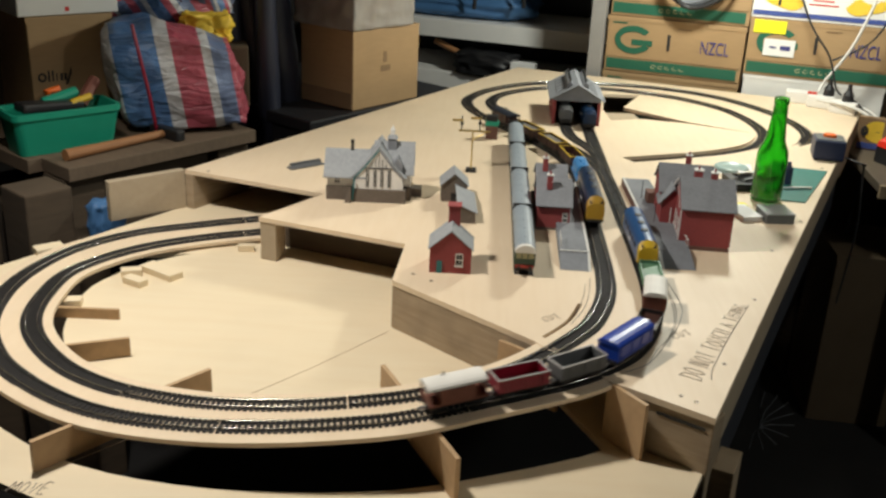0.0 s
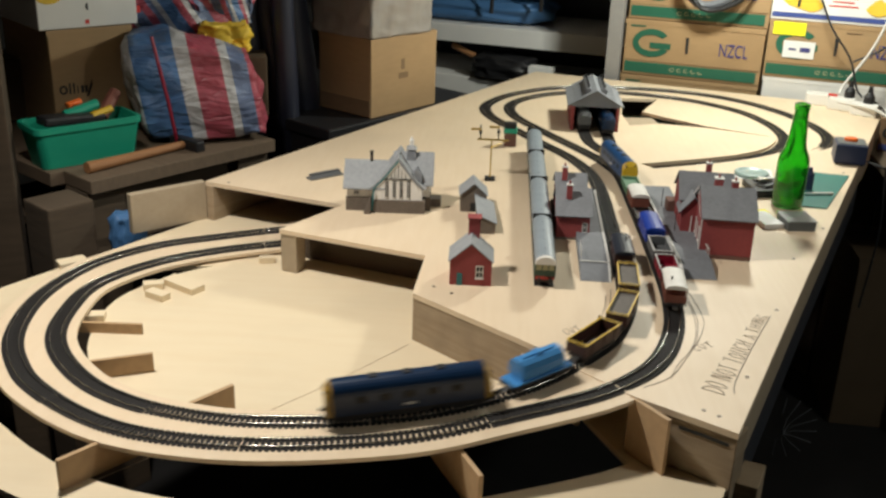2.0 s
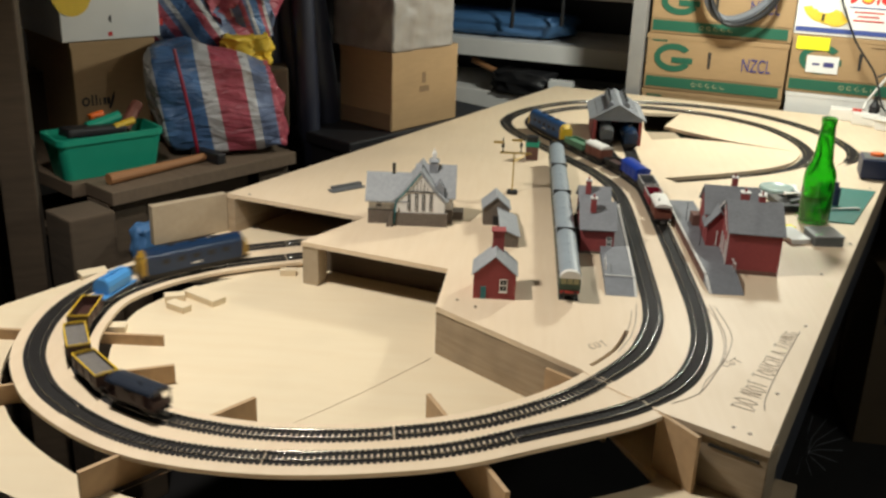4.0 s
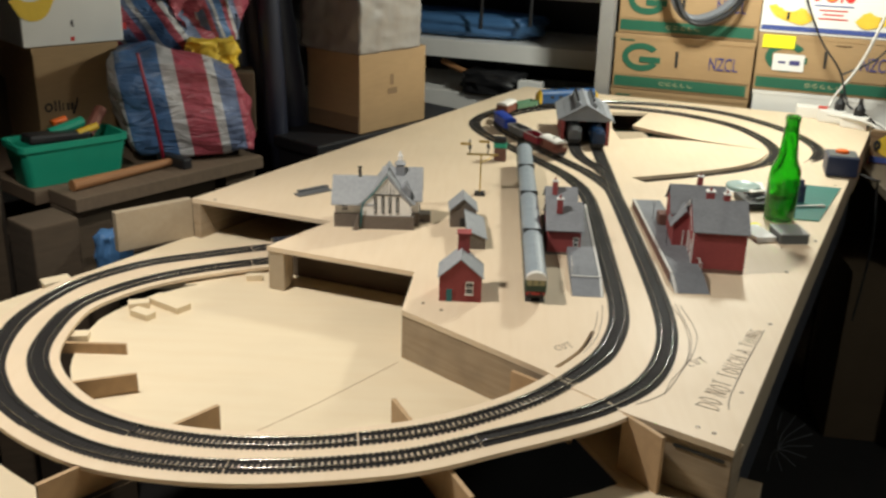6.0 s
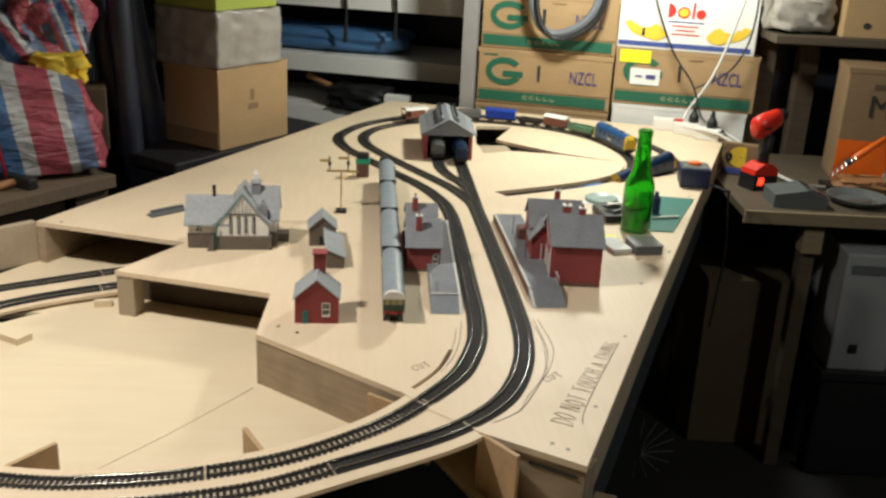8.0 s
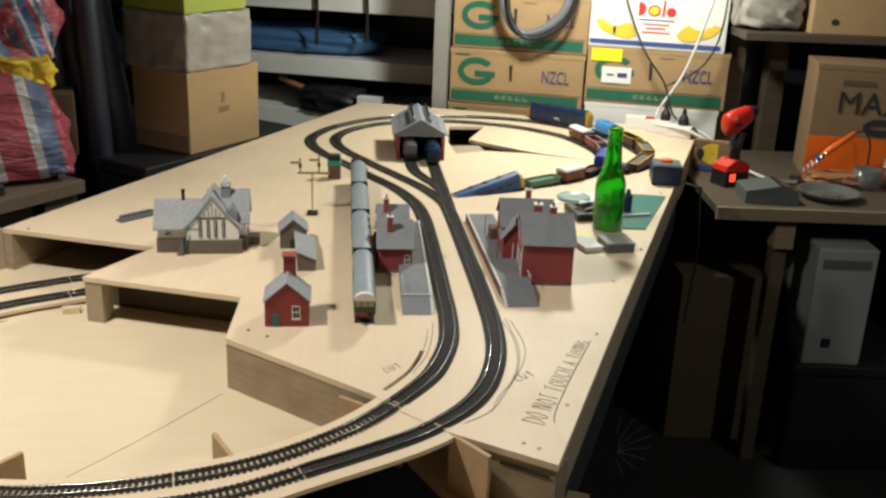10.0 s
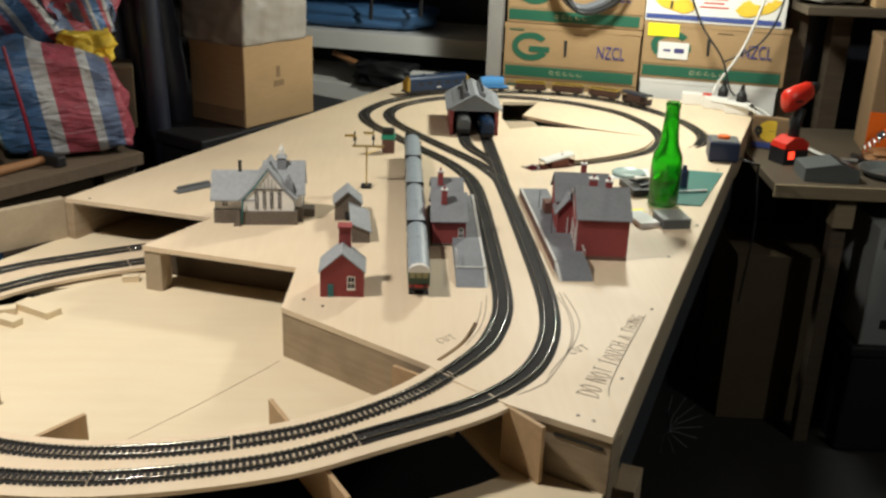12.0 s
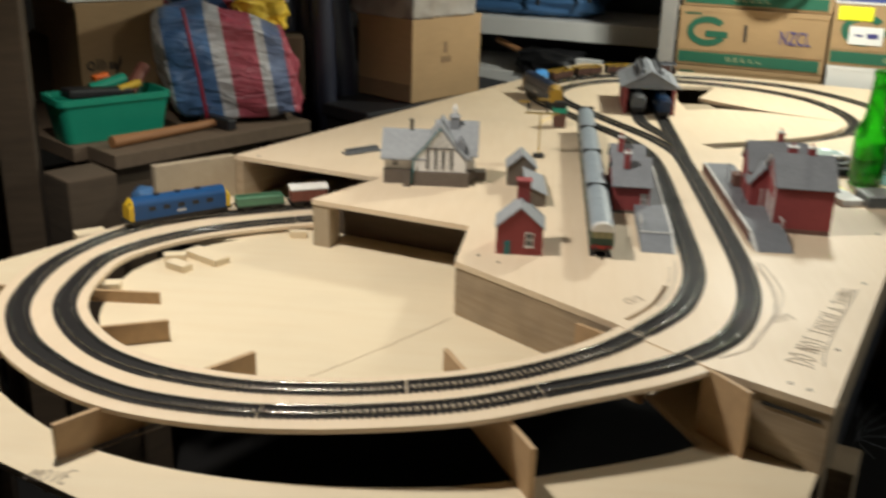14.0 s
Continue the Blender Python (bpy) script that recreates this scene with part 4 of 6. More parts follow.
def tudor_house():
    h = thing("timbered_house", "white half-timbered card house with grey slate roofs on a stone base", "model building", pose(-.126, 1.912, 0, 0, 0, 3))
    h.scale = (.94, 1, 1.31)
    # main wing, gable to the front
    part("stone_base", block(-.040, .068, 0, .088, 0, .020, bevel=.0008), STONE, h)
    part("main_wall", extrude_profile(bmesh.new(), [(-.036, .019), (.062, .019), (.062, .034), (.013, .078), (-.036, .034)], .003, .086), WHITE_CARD, h)
    for e in (-1, 1):            # swept roof: steep above, flatter at the eaves
        prof = [(0, .0812), (e * .030, .053), (e * .050, .0385), (e * .057, .0360), (e * .057, .0382), (e * .050, .0412), (e * .030, .0565), (0, .0848)]
        part("roof", extrude_profile(bmesh.new(), [(.013 + x, z) for x, z in prof], .0016, .090), SLATE_LIGHT, h)
    for e in (-1, 1):
        prof = [(0, .0780), (e * .030, .0500), (e * .050, .0355), (e * .050, .0375), (e * .030, .0530), (0, .0810)]
        part("barge_board", extrude_profile(bmesh.new(), [(.013 + x, z) for x, z in prof], .0004, .0014), TEAL if e < 0 else SLATE, h)
    # side wing
    part("stone_base", block(-.094, -.0405, .010, .080, 0, .021), STONE, h)
    part("side_wall", block(-.092, -.0365, .012, .078, .0212, .038), WHITE_CARD, h)
    m = pose(-.094, .045, 0, 0, 0, -90)
    for e in (-1, 1):
        prof = [(0, .068), (e * .043, .0345), (e * .043, .0367), (0, .0708)]
        part("roof", extrude_profile(bmesh.new(), prof, -.005, .088, m), SLATE_LIGHT, h)
    part("gable", extrude_profile(bmesh.new(), [(-.033, .0382), (.033, .0382), (0, .0665)], .001, .084, m), WHITE_CARD, h)
    # rear wing with a small dormer
    m2 = pose(.080, .055, 0, 0, 0, 90)
    part("rear_base", block(.0685, .078, .020, .086, 0, .021), STONE, h)
    part("rear_wall", block(.0625, .076, .022, .084, .0212, .040), WHITE_CARD, h)
    for e in (-1, 1):
        prof = [(0, .080), (e * .040, .039), (e * .040, .0412), (0, .0828)]
        part("roof", extrude_profile(bmesh.new(), prof, -.004, .080, m2), SLATE_LIGHT, h)
    part("dormer", extrude_profile(bmesh.new(), [(-.010, .045), (.010, .045), (.010, .056), (0, .066), (-.010, .056)], .012, .040, pose(.050, 0, 0)), SLATE, h)
    for x in (-.010, .005, .019, .034):
        w = part("window", block(x - .0030, x + .0030, .0018, .0026, .0235, .049), DARK_GLASS, h)
        part("mullion", block(x - .0004, x + .0004, .0012, .0018, .0235, .049), WHITE_CARD, w)
    part("beam", block(-.020, .046, .0014, .0026, .0512, .0524), BLACK, h)
    for k in range(5):
        x = .013 + (k - 2) * .007
        part("timber", block(x - .0005, x + .0005, .0016, .0026, .0526, .0526 + .019 - abs(k - 2) * .006), BLACK, h)
    window(h, pose(-.072, .012, .030), .012, .010)
    part("drain_pipe", tube(bmesh.new(), [(-.040, -.003, .004), (-.036, -.003, .036)], .0018, 8), TEAL, h, "teal drain pipe")
    part("buttress", extrude_profile(bmesh.new(), [(-.056, 0), (-.042, 0), (-.042, .026)], -.008, .009), STONE, h)
    chimney(h, -.044, .045, .060, .022, .006, 0, BLACK)
    tw = part("bell_turret", block(.028, .046, .044, .062, .068, .088), SLATE, h)
    part("turret_roof", lathe(bmesh.new(), [(.0155, .088), (.008, .092), (.0055, .094)], 4, pose(.037, .053, 0, 0, 0, 45)), SLATE_LIGHT, tw)
    part("lantern", block(.0325, .0415, .0485, .0575, .093, .100), WHITE_CARD, tw)
    part("finial", lathe(bmesh.new(), [(.0055, .100), (.002, .104), (.0006, .107)], 10, pose(.037, .053, 0)), WHITE_CARD, tw)
    part("outhouse", block(.0785, .100, .048, .074, 0, .012), STONE, h)


def station_building(name, label, m, w, d, parts):
    h = thing(name, label, "model building", m)
    for (x, y, ww, dd, hh, rise, turn) in parts:
        if turn:
            gable_block(h, dd, ww, hh, rise, BRICK_RED, SLATE, pose(x - ww / 2, y + dd / 2, 0, 0, 0, -90), eave=.006)
        else:
            gable_block(h, ww, dd, hh, rise, BRICK_RED, SLATE, pose(x, y, 0), eave=.006)
    return h


def stations():
    # island side: brick station with its platform ramp
    s = station_building("station_building", "red brick card station with grey slate roofs and chimneys", pose(.217, 1.82, 0, 0, 0, 0), 0, 0,
                         [(-.003, 0, .059, .105, .048, .032, True), (-.001, .115, .055, .10, .044, .030, True), (-.006, .095, .03, .04, .040, .020, False)])
    chimney(s, -.012, .030, .068, .026, .010, 2)
    chimney(s, -.014, .150, .066, .026, .010, 2)
    window(s, pose(.018, 0, .024), .008, .018)
    part("plinth", block(-.034, .034, -.002, .215, 0, .004), STONE, s)
    # near main: larger station
    b = station_building("station_building", "large red brick card station with slate roofs and white window frames", pose(.475, 1.760, 0, 0, 0, -4), 0, 0,
                         [(0, 0, .088, .118, .076, .036, True), (-.024, .122, .094, .095, .068, .036, True), (-.050, .09, .040, .05, .056, .024, False)])
    chimney(b, .012, .062, .098, .026, .011, 2)
    chimney(b, -.008, .115, .092, .020, .014, 2)
    chimney(b, -.020, .175, .092, .030, .010, 1)
    for y in (.014, .032, .058, .080):
        window(b, pose(-.0442, y, .034, 0, 0, -90), .008, .026)
    part("door", block(-.0452, -.0442, .094, .106, .015, .046), TEAL, b, "dark teal door")
    part("barge_board", extrude_profile(bmesh.new(), [(-.002, .074), (.061, .110), (.061, .113), (-.002, .077)], -.051, -.0505, pose(0, 0, 0, 0, 0, 90) @ Matrix.Diagonal((1, -1, 1, 1))), WHITE_CARD, b)
    part("barge_board", extrude_profile(bmesh.new(), [(.057, .113), (.120, .077), (.120, .074), (.057, .110)], -.051, -.0505, pose(0, 0, 0, 0, 0, 90) @ Matrix.Diagonal((1, -1, 1, 1))), WHITE_CARD, b)
    part("plinth", block(-.042, .043, -.0015, .125, 0, .007), PLAT_BRICK, b, "dark brick plinth")
    part("drain_pipe", tube(bmesh.new(), [(-.0455, .004, .002), (-.0455, .004, .074)], .0013, 6), WHITE_CARD, b)
    part("awning_post", tube(bmesh.new(), [(-.052, .09, .0), (-.052, .09, .045)], .001, 6), WHITE_CARD, b)


def platform(name, label, m, w, length, ramp, h=.015):
    """Runs along y; the near end slopes down; the edge coping is on the side of the track."""
    p = thing(name, label, "model platform", m)
    prof = [(0, 0.0005), (ramp, h), (length, h), (length, 0), (0, 0)]
    turned = Matrix(((0, 1, 0, 0), (1, 0, 0, 0), (0, 0, 1, 0), (0, 0, 0, 1)))
    part("slab", extrude_profile(bmesh.new(), prof, -w / 2, w / 2, turned), PLAT_GREY, p)
    return p


brick_hut()
small_hut()
tudor_house()
stations()
pl = platform("station_platform", "grey card station platform with a white edge and ramp", pose(.242, 1.63, 0, 0, 0, -1), .050, .44, .050)
part("coping", block(.0215, .0255, .05, .44, .0152, .0165), PLAT_EDGE, pl, "white platform edge")
part("coping", block(.0215, .0255, .0, .05, -.0006, .0008, pose(0, 0, 0, 16.5)), PLAT_EDGE, pl, "white platform edge")
part("kerb", block(-.025, .0255, .048, .051, .0152, .0162), PLAT_EDGE, pl, "white line across the ramp")
pr = platform("station_platform", "grey card station platform with a white edge and brick side", pose(.416, 1.662, 0, 0, 0, 1.5), .056, .46, .052)
part("coping", block(-.0285, -.0245, .05, .46, .0152, .0165), PLAT_EDGE, pr, "white platform edge")
part("coping", block(-.0285, -.0235, .0, .05, -.0006, .0010, pose(0, 0, 0, 16)), PLAT_EDGE, pr, "white platform edge")
for k in range(5):
    part("fence_post", block(.0265, .0275, .070 + k * .016, .071 + k * .016, .0152, .030), WHITE_CARD, pr, "white fence post")
part("fence_rail", block(.0266, .0274, .070, .135, .0262, .0275), WHITE_CARD, pr, "white fence rail")
for y in (.19, .33):
    part("platform_lamp", tube(bmesh.new(), [(-.010, y, .0152), (-.010, y, .052)], .0007, 6), BLACK, pr, "thin black lamp post")
part("kiosk", block(-.004, .016, .300, .330, .0152, .036, bevel=.0004), PLAT_BRICK, pr, "small brick kiosk")
for k in range(3):
    part("fence_post", block(-.0235, -.0225, .052 + k * .022, .053 + k * .022, .0152, .034), WHITE_CARD, pl, "white fence post")
part("fence_rail", block(-.0234, -.0226, .052, .098, .029, .0303), WHITE_CARD, pl, "white fence rail")
part("brick_side", block(-.0290, -.0282, .05, .46, 0, .0150), PLAT_BRICK, pr)
# ---- things on the station deck ----
def coach(y0, length, first):
    c = thing("railcar", "model railcar with a silver-grey roof and dark green sides", "model coach", pose(.156, y0, .0052, 0, 0, 90), group="railcar set")
    part("underframe", block(.002, length - .002, -.013, .013, .003, .012), CHASSIS, c)
    prof = [(-.0165, .010), (.0165, .010), (.0172, .024), (.0165, .038), (-.0165, .038), (-.0172, .024)]
    m = pose(0, 0, 0, 0, 0, -90)
    part("body", extrude_profile(bmesh.new(), prof, 0.0, length, m), COACH_GREEN, c)
    bm = extrude_profile(bmesh.new(), roof_profile(.0172, .0375, .051, 10), -.001, length + .001, m)
    part("roof", bm, COACH_ROOF, c, smooth=False)
    for k in range(int((length - .025) / .029)):
        for y in (-.0175, .0175):
            part("side_window", block(.018 + k * .029, .036 + k * .029, y - .0004, y + .0004, .025, .034), DARK_GLASS, c)
    for k in range(int((length - .02) / .042)):
        part("roof_vent", lathe(bmesh.new(), [(.0022, 0), (.0022, .0008), (.0012, .0012)], 8, pose(.03 + k * .042, 0, .0506)), COACH_ROOF, c)
    if first:
        end = part("cab_front", block(-.0016, 0, -.0155, .0155, .011, .037, bevel=.0005), COACH_GREEN, c)
        bm = bmesh.new()
        for y in (-.010, 0, .010):
            box(bm, -.0024, -.0016, y - .0042, y + .0042, .025, .0345)
        part("windscreen", bm, PRINT_PALE, end)
        part("buffer_beam", block(-.0034, -.0016, -.0150, .0150, .0095, .0140), BUFFER_RED, c, "red buffer beam")
        part("roof_end", extrude_profile(bmesh.new(), roof_profile(.0168, .0375, .0505, 10), -.010, .0, pose(.0, 0, 0, 0, 0, -90) @ pose(0, 0, 0)), WHITE_ROOF, c, "white roof end")
        bm = bmesh.new()
        for y in (-.009, .009):
            tube(bm, [(-.003, y, .0115), (-.009, y, .0115)], .002, 8)
        part("buffer", bm, CHASSIS, c)
    part("gangway", block(length + .001, length + .004, -.0168, .0168, .010, .0525), BLACK, c, "black gangway bellows")
    for x in (.04, length - .04):
        bogie = part("bogie", block(x - .02, x + .02, -.012, .012, .0005, .005), CHASSIS, c)
    return c


for y0, length in ((1.596, .190), (1.790, .220), (2.014, .191), (2.209, .183)):
    coach(y0, length, y0 < 1.6)


def engine_shed():
    s = thing("engine_shed", "red card engine shed with a grey vented roof, open front", "model building", pose(.316, 2.62, 0, 0, 0, -1))
    w, d, h, rise = .122, .20, .066, .034
    for x in (-w / 2, w / 2 - .004):
        part("side_wall", block(x, x + .004, 0, d, 0, h), BRICK_RED, s)
    part("back_wall", extrude_profile(bmesh.new(), [(-w / 2, 0), (w / 2, 0), (w / 2, h), (0, h + rise), (-w / 2, h)], d, d + .003), BRICK_RED, s)
    part("front_gable", extrude_profile(bmesh.new(), [(-w / 2, h), (w / 2, h), (0, h + rise)], 0, .003), SLATE, s, "dark grey gable board")
    part("lintel", block(-w / 2, w / 2, -.001, .004, h - .005, h), SLATE, s)
    for x in (-.057, .057):
        part("pier", block(x - .004, x + .004, -.001, .006, 0, h - .005), BRICK_RED, s)
    for e in (-1, 1):
        dx = w / 2 + .010
        slope = rise / (w / 2)
        prof = [(0, h + rise + .001), (e * dx, h + rise + .001 - slope * dx), (e * dx, h + rise + .004 - slope * dx), (0, h + rise + .005)]
        part("roof", extrude_profile(bmesh.new(), prof, -.006, d + .006), SLATE, s)
        x = e * .020
        z = h + rise - slope * .020
        vent = part("smoke_vent", extrude_profile(bmesh.new(), [(x - .007, z - .002), (x + .007, z - .002), (x + .007, z + .012), (x, z + .019), (x - .007, z + .012)], .015, d - .02), SLATE, s)
        for k in range(4):
            part("stack", lathe(bmesh.new(), [(.0035, z + .014), (.0028, z + .026)], 10, pose(x, .03 + k * .042, 0)), BLACK, vent)
        bm = bmesh.new()
        for k in range(5):
            y0 = .02 + k * .035
            xx = e * .042
            box(bm, -.011, .011, 0, .022, 0, .0015, pose(xx, y0, h + rise + .0045 - slope * abs(xx), 0, e * math.degrees(math.atan(slope)), 0))
        part("skylight", bm, SLATE, s)


engine_shed()
stabled = diesel_loco("steam_locomotive", "grey model locomotive standing in the engine shed", .15, GREY_PLASTIC, ends=GREY_WAGON)
stabled.matrix_basis = pose(.289, 2.672, RAIL_TOP, 0, 0, 90)
stabled2 = diesel_loco("diesel_locomotive", "dark blue model locomotive standing in the engine shed", .16, LOCO_DARK, ends=LOCO_DARK)
stabled2.matrix_basis = pose(.346, 2.640, RAIL_TOP, 0, 0, 90)


def bracket_signal():
    s = thing("bracket_signal", "brass model bracket signal with two arms on a black base", "model signal", pose(.058, 2.158, 0))
    part("base", block(-.011, .011, -.011, .011, 0, .006, bevel=.001), BLACK, s)
    part("post", tube(bmesh.new(), [(0, 0, .006), (0, 0, .087)], .0016, 8), BRASS, s)
    part("bracket", block(-.030, .036, -.004, .004, .087, .0895), BRASS, s)
    for x, hh in ((-.024, .030), (.014, .036)):
        d = part("doll", tube(bmesh.new(), [(x, 0, .0895), (x, 0, .0895 + hh)], .0013, 8), BLACK, s)
        part("arm", block(x - .020, x + .002, -.0012, 0, .0895 + hh - .012, .0895 + hh - .007), BRASS, d)
        part("lamp", block(x - .003, x + .003, -.003, .003, .0895 + hh * .35, .0895 + hh * .35 + .007), BLACK, d)
    part("brace", tube(bmesh.new(), [(0, 0, .07), (.03, 0, .087)], .0009, 6), BRASS, s)


bracket_signal()
cab = thing("signal_cabin", "tiny dark red lineside cabin with a bright green roof", "model building", pose(.101, 2.44, 0, 0, 0, -5))
cab.scale = (.78, .9, .95)
part("body", block(-.018, .018, -.012, .012, 0, .034), PLAT_BRICK, cab)
part("roof", block(-.020, .020, -.014, .014, .034, .046, bevel=.001), GREEN_TUB, cab)
part("top", block(-.017, .017, -.012, .012, .046, .060, bevel=.001), BLACK, cab)


def bottle():
    b = thing("beer_bottle", "empty clear green glass beer bottle on the deck", "bottle", pose(.663, 2.076, 0) @ Matrix.Diagonal((.99, .99, .97, 1)))
    out = [(.004, 0.003), (.026, .0), (.0305, .004), (.031, .02), (.0312, .092), (.0306, .101), (.0284, .111), (.0248, .119), (.0215, .126), (.0192, .136), (.0174, .155), (.0152, .182), (.0138, .205),
           (.0150, .207), (.0150, .217), (.0138, .219)]
    inn = [(.0105, .219), (.0108, .203), (.0126, .182), (.0148, .155), (.0166, .136), (.0189, .125), (.0222, .118), (.0258, .110), (.0280, .100), (.0286, .091), (.0285, .012), (.022, .008), (.003, .010)]
    bm = lathe(bmesh.new(), out + inn, 40)
    part("glass_body", bm, GLASS_GREEN, b, smooth=True)


bottle()
mat_ = solid("cutting_mat", prism(bmesh.new(), [(.635, 2.085), (.742, 2.068), (.862, 2.310), (.745, 2.335)], 0.0004, .0025), MAT_GREEN,
             "green cutting mat lying flat on the plywood", "cutting mat")
tin = thing("round_tin", "pale teal metallic tin lid on scraps of white paper", "tin", pose(.640, 2.285, .0))
part("paper", prism(bmesh.new(), [(-.05, -.03), (.04, -.05), (.055, .05), (-.02, .05)], .0003, .0012), PAPER, tin)
part("lid", lathe(bmesh.new(), [(.036, .0013), (.038, .006), (.036, .009), (.030, .010), (.028, .008), (.001, .0095)], 28), TEAL_TIN, tin, "dented pale teal metal lid", smooth=True)
tools = thing("tool_tray", "black tray of small modelling tools on the mat", "tool tray", pose(.655, 2.17, .0026, 0, 0, 8))
part("tray", block(-.05, .045, -.045, .04, 0, .014, bevel=.002), RUBBER, tools)
for k in range(6):
    random.seed(40 + k)
    part("tool", block(-.025, .025, -.004, .004, .0142 + k * .0022, .0142 + k * .0022 + .004, pose(random.uniform(-.02, .015), random.uniform(-.03, .025), 0, 0, 0, random.uniform(0, 180))),
         [STEEL, GREY_PLASTIC, BRASS, RUBBER, WHITE_PLASTIC, STEEL][k], tools)
glue = thing("glue_tube", "small dark bottle and hobby knife on the cutting mat", "hobby tools", pose(.738, 2.195, .0026))
part("bottle", lathe(bmesh.new(), [(.010, 0), (.010, .034), (.005, .040), (.004, .048)], 16), CTRL_BLUE, glue)
part("knife", block(-.03, .035, -.045, -.039, 0, .005, pose(0, 0, 0, 0, 0, 12)), STEEL, glue)
case = thing("plastic_case", "small dark grey case with a clear lid", "small case", pose(.648, 1.958, 0, 0, 0, 6) @ Matrix.Diagonal((.85, .85, .85, 1)))
part("tray", block(-.030, .034, -.038, .032, 0, .020, bevel=.0015), GREY_PLASTIC, case)
part("lid", block(-.031, .035, -.039, .033, .0205, .0235, bevel=.001), PALE_METAL, case, "pale translucent lid")
sponge = thing("paper_scrap", "white folded card with a yellow tab beside the bottle", "paper scrap", pose(.590, 1.985, 0, 0, 0, 14))
part("card", block(-.020, .020, -.055, .020, 0, .010, bevel=.001), PAPER, sponge)
part("tab", block(-.012, .030, .022, .040, 0, .006), NOTE_YELLOW, sponge)


def controller():
    c = thing("train_controller", "dark navy train controller with an orange dial on top", "controller", pose(.900, 2.440, 0, 0, 0, -12) @ Matrix.Diagonal((1, 1, .85, 1)))
    c.scale = (.76, .76, .92)
    part("case", block(-.046, .046, -.05, .05, .003, .052, bevel=.004), CTRL_BLUE, c)
    part("top_panel", block(-.040, .040, -.042, .042, .0522, .054), GREY_PLASTIC, c)
    part("dial", lathe(bmesh.new(), [(.020, .054), (.019, .060), (.012, .062)], 24, pose(0, .01, 0)), ORANGE, c)
    for x in (-.036, .036):
        for y in (-.04, .04):
            part("foot", lathe(bmesh.new(), [(.005, 0), (.005, .003)], 10, pose(x, y, 0)), RUBBER, c)


controller()
slate = thing("card_offcut", "grey card offcuts lying on the plywood", "card offcut", pose(-.293, 2.125, 0, 0, 0, 42))
part("strip", block(-.040, .040, -.014, .008, .0003, .003), GREY_WAGON, slate)
part("strip", block(-.026, .046, .010, .020, .0003, .005), GREY_WAGON, slate)
for x, y, a, w, l in ((-.470, 1.700, -32, .030, .078), (-.520, 1.690, 20, .020, .035), (-.500, 1.652, -28, .020, .042), (-.352, 1.835, 10, .014, .03), (-.70, 1.77, 40, .03, .05), (-.575, 1.555, 12, .022, .04)):
    solid("wood_offcut", block(-l / 2, l / 2, -w / 2, w / 2, 0, .012, bevel=.001), PLY_LOW, "pale plywood offcut lying on the lower sheet", "wood offcut", pose(x, y, LOW, 0, 0, a), group="wood offcuts")


# ---- writing and pencil lines on the boards ----
def pencil(points, parent=layout, w=.0012, mat=PENCIL, z=.0004, name="pencil_line"):
    line = smooth_line([(x, y, z) for x, y in points], closed=False, step=0.006)
    return part(name, ribbon(bmesh.new(), offset_line(line, w / 2), offset_line(line, -w / 2), .0003, .0004), mat, parent)


STROKES = {
    "A": [[(0, 0), (.26, 1), (.5, .03)], [(.08, .38), (.44, .36)]], "C": [[(.5, .86), (.25, 1), (.03, .6), (.08, .18), (.28, 0), (.52, .14)]],
    "D": [[(.02, 0), (0, 1)], [(-.08, .97), (.4, .86), (.55, .5), (.38, .1), (-.05, 0)]], "E": [[(.45, 1), (0, .97), (0, 0), (.46, .03)], [(0, .5), (.36, .52)]],
    "G": [[(.5, .86), (.25, 1), (.03, .55), (.1, .12), (.32, 0), (.5, .14), (.5, .42), (.3, .42)]], "H": [[(0, 0), (.02, 1)], [(.46, 0), (.48, 1)], [(0, .5), (.48, .53)]],
    "I": [[(.1, 0), (.12, 1)]], "M": [[(0, 0), (.06, 1), (.3, .4), (.54, 1), (.6, 0)]], "N": [[(0, 0), (.03, 1), (.45, .02), (.48, 1)]],
    "O": [[(.26, 1), (.03, .7), (.06, .2), (.28, 0), (.5, .3), (.46, .8), (.2, 1.02)]], "T": [[(.26, 0), (.25, 1)], [(-.02, .95), (.56, 1.02)]],
    "U": [[(0, 1), (.04, .22), (.24, 0), (.44, .2), (.48, 1)]], "V": [[(0, 1), (.24, 0), (.5, 1)]]}


def hand_print(text, start, end, height, shrink=1.0, z=0.0, w=.00095):
    """Words pencilled along a base line, each letter in single strokes; shrink: the last letter's height against the first's."""
    a, b = Vector((*start, 0)), Vector((*end, 0))
    way = (b - a).normalized()
    up = Vector((-way.y, way.x, 0))
    units = sum(.45 if c == " " else .36 if c == "I" else .78 for c in text)
    rng, x, bm = random.Random(len(text)), 0.0, bmesh.new()
    for n, c in enumerate(text):
        size = height * (1 + (shrink - 1) * n / max(len(text) - 1, 1)) * rng.uniform(.92, 1.06)
        step = (b - a).length / units
        at = a + way * x * step + up * rng.uniform(-.0012, .0012)
        for stroke in STROKES.get(c, ()):
            pts = [at + way * (u * step * .98 + v * size * .10) + up * (v * size) for u, v in stroke]
            line = smooth_line([(q.x, q.y, z + .0003) for q in pts], closed=False, step=0.003) if len(pts) > 3 else np.array([(q.x, q.y, z + .0003) for q in pts])
            if len(line) > 1:
                ribbon(bm, offset_line(line, w / 2), offset_line(line, -w / 2), .0003, .0004)
        x += .45 if c == " " else .36 if c == "I" else .78
    return part("handwriting", bm, PENCIL, layout, "pencilled capital letters")


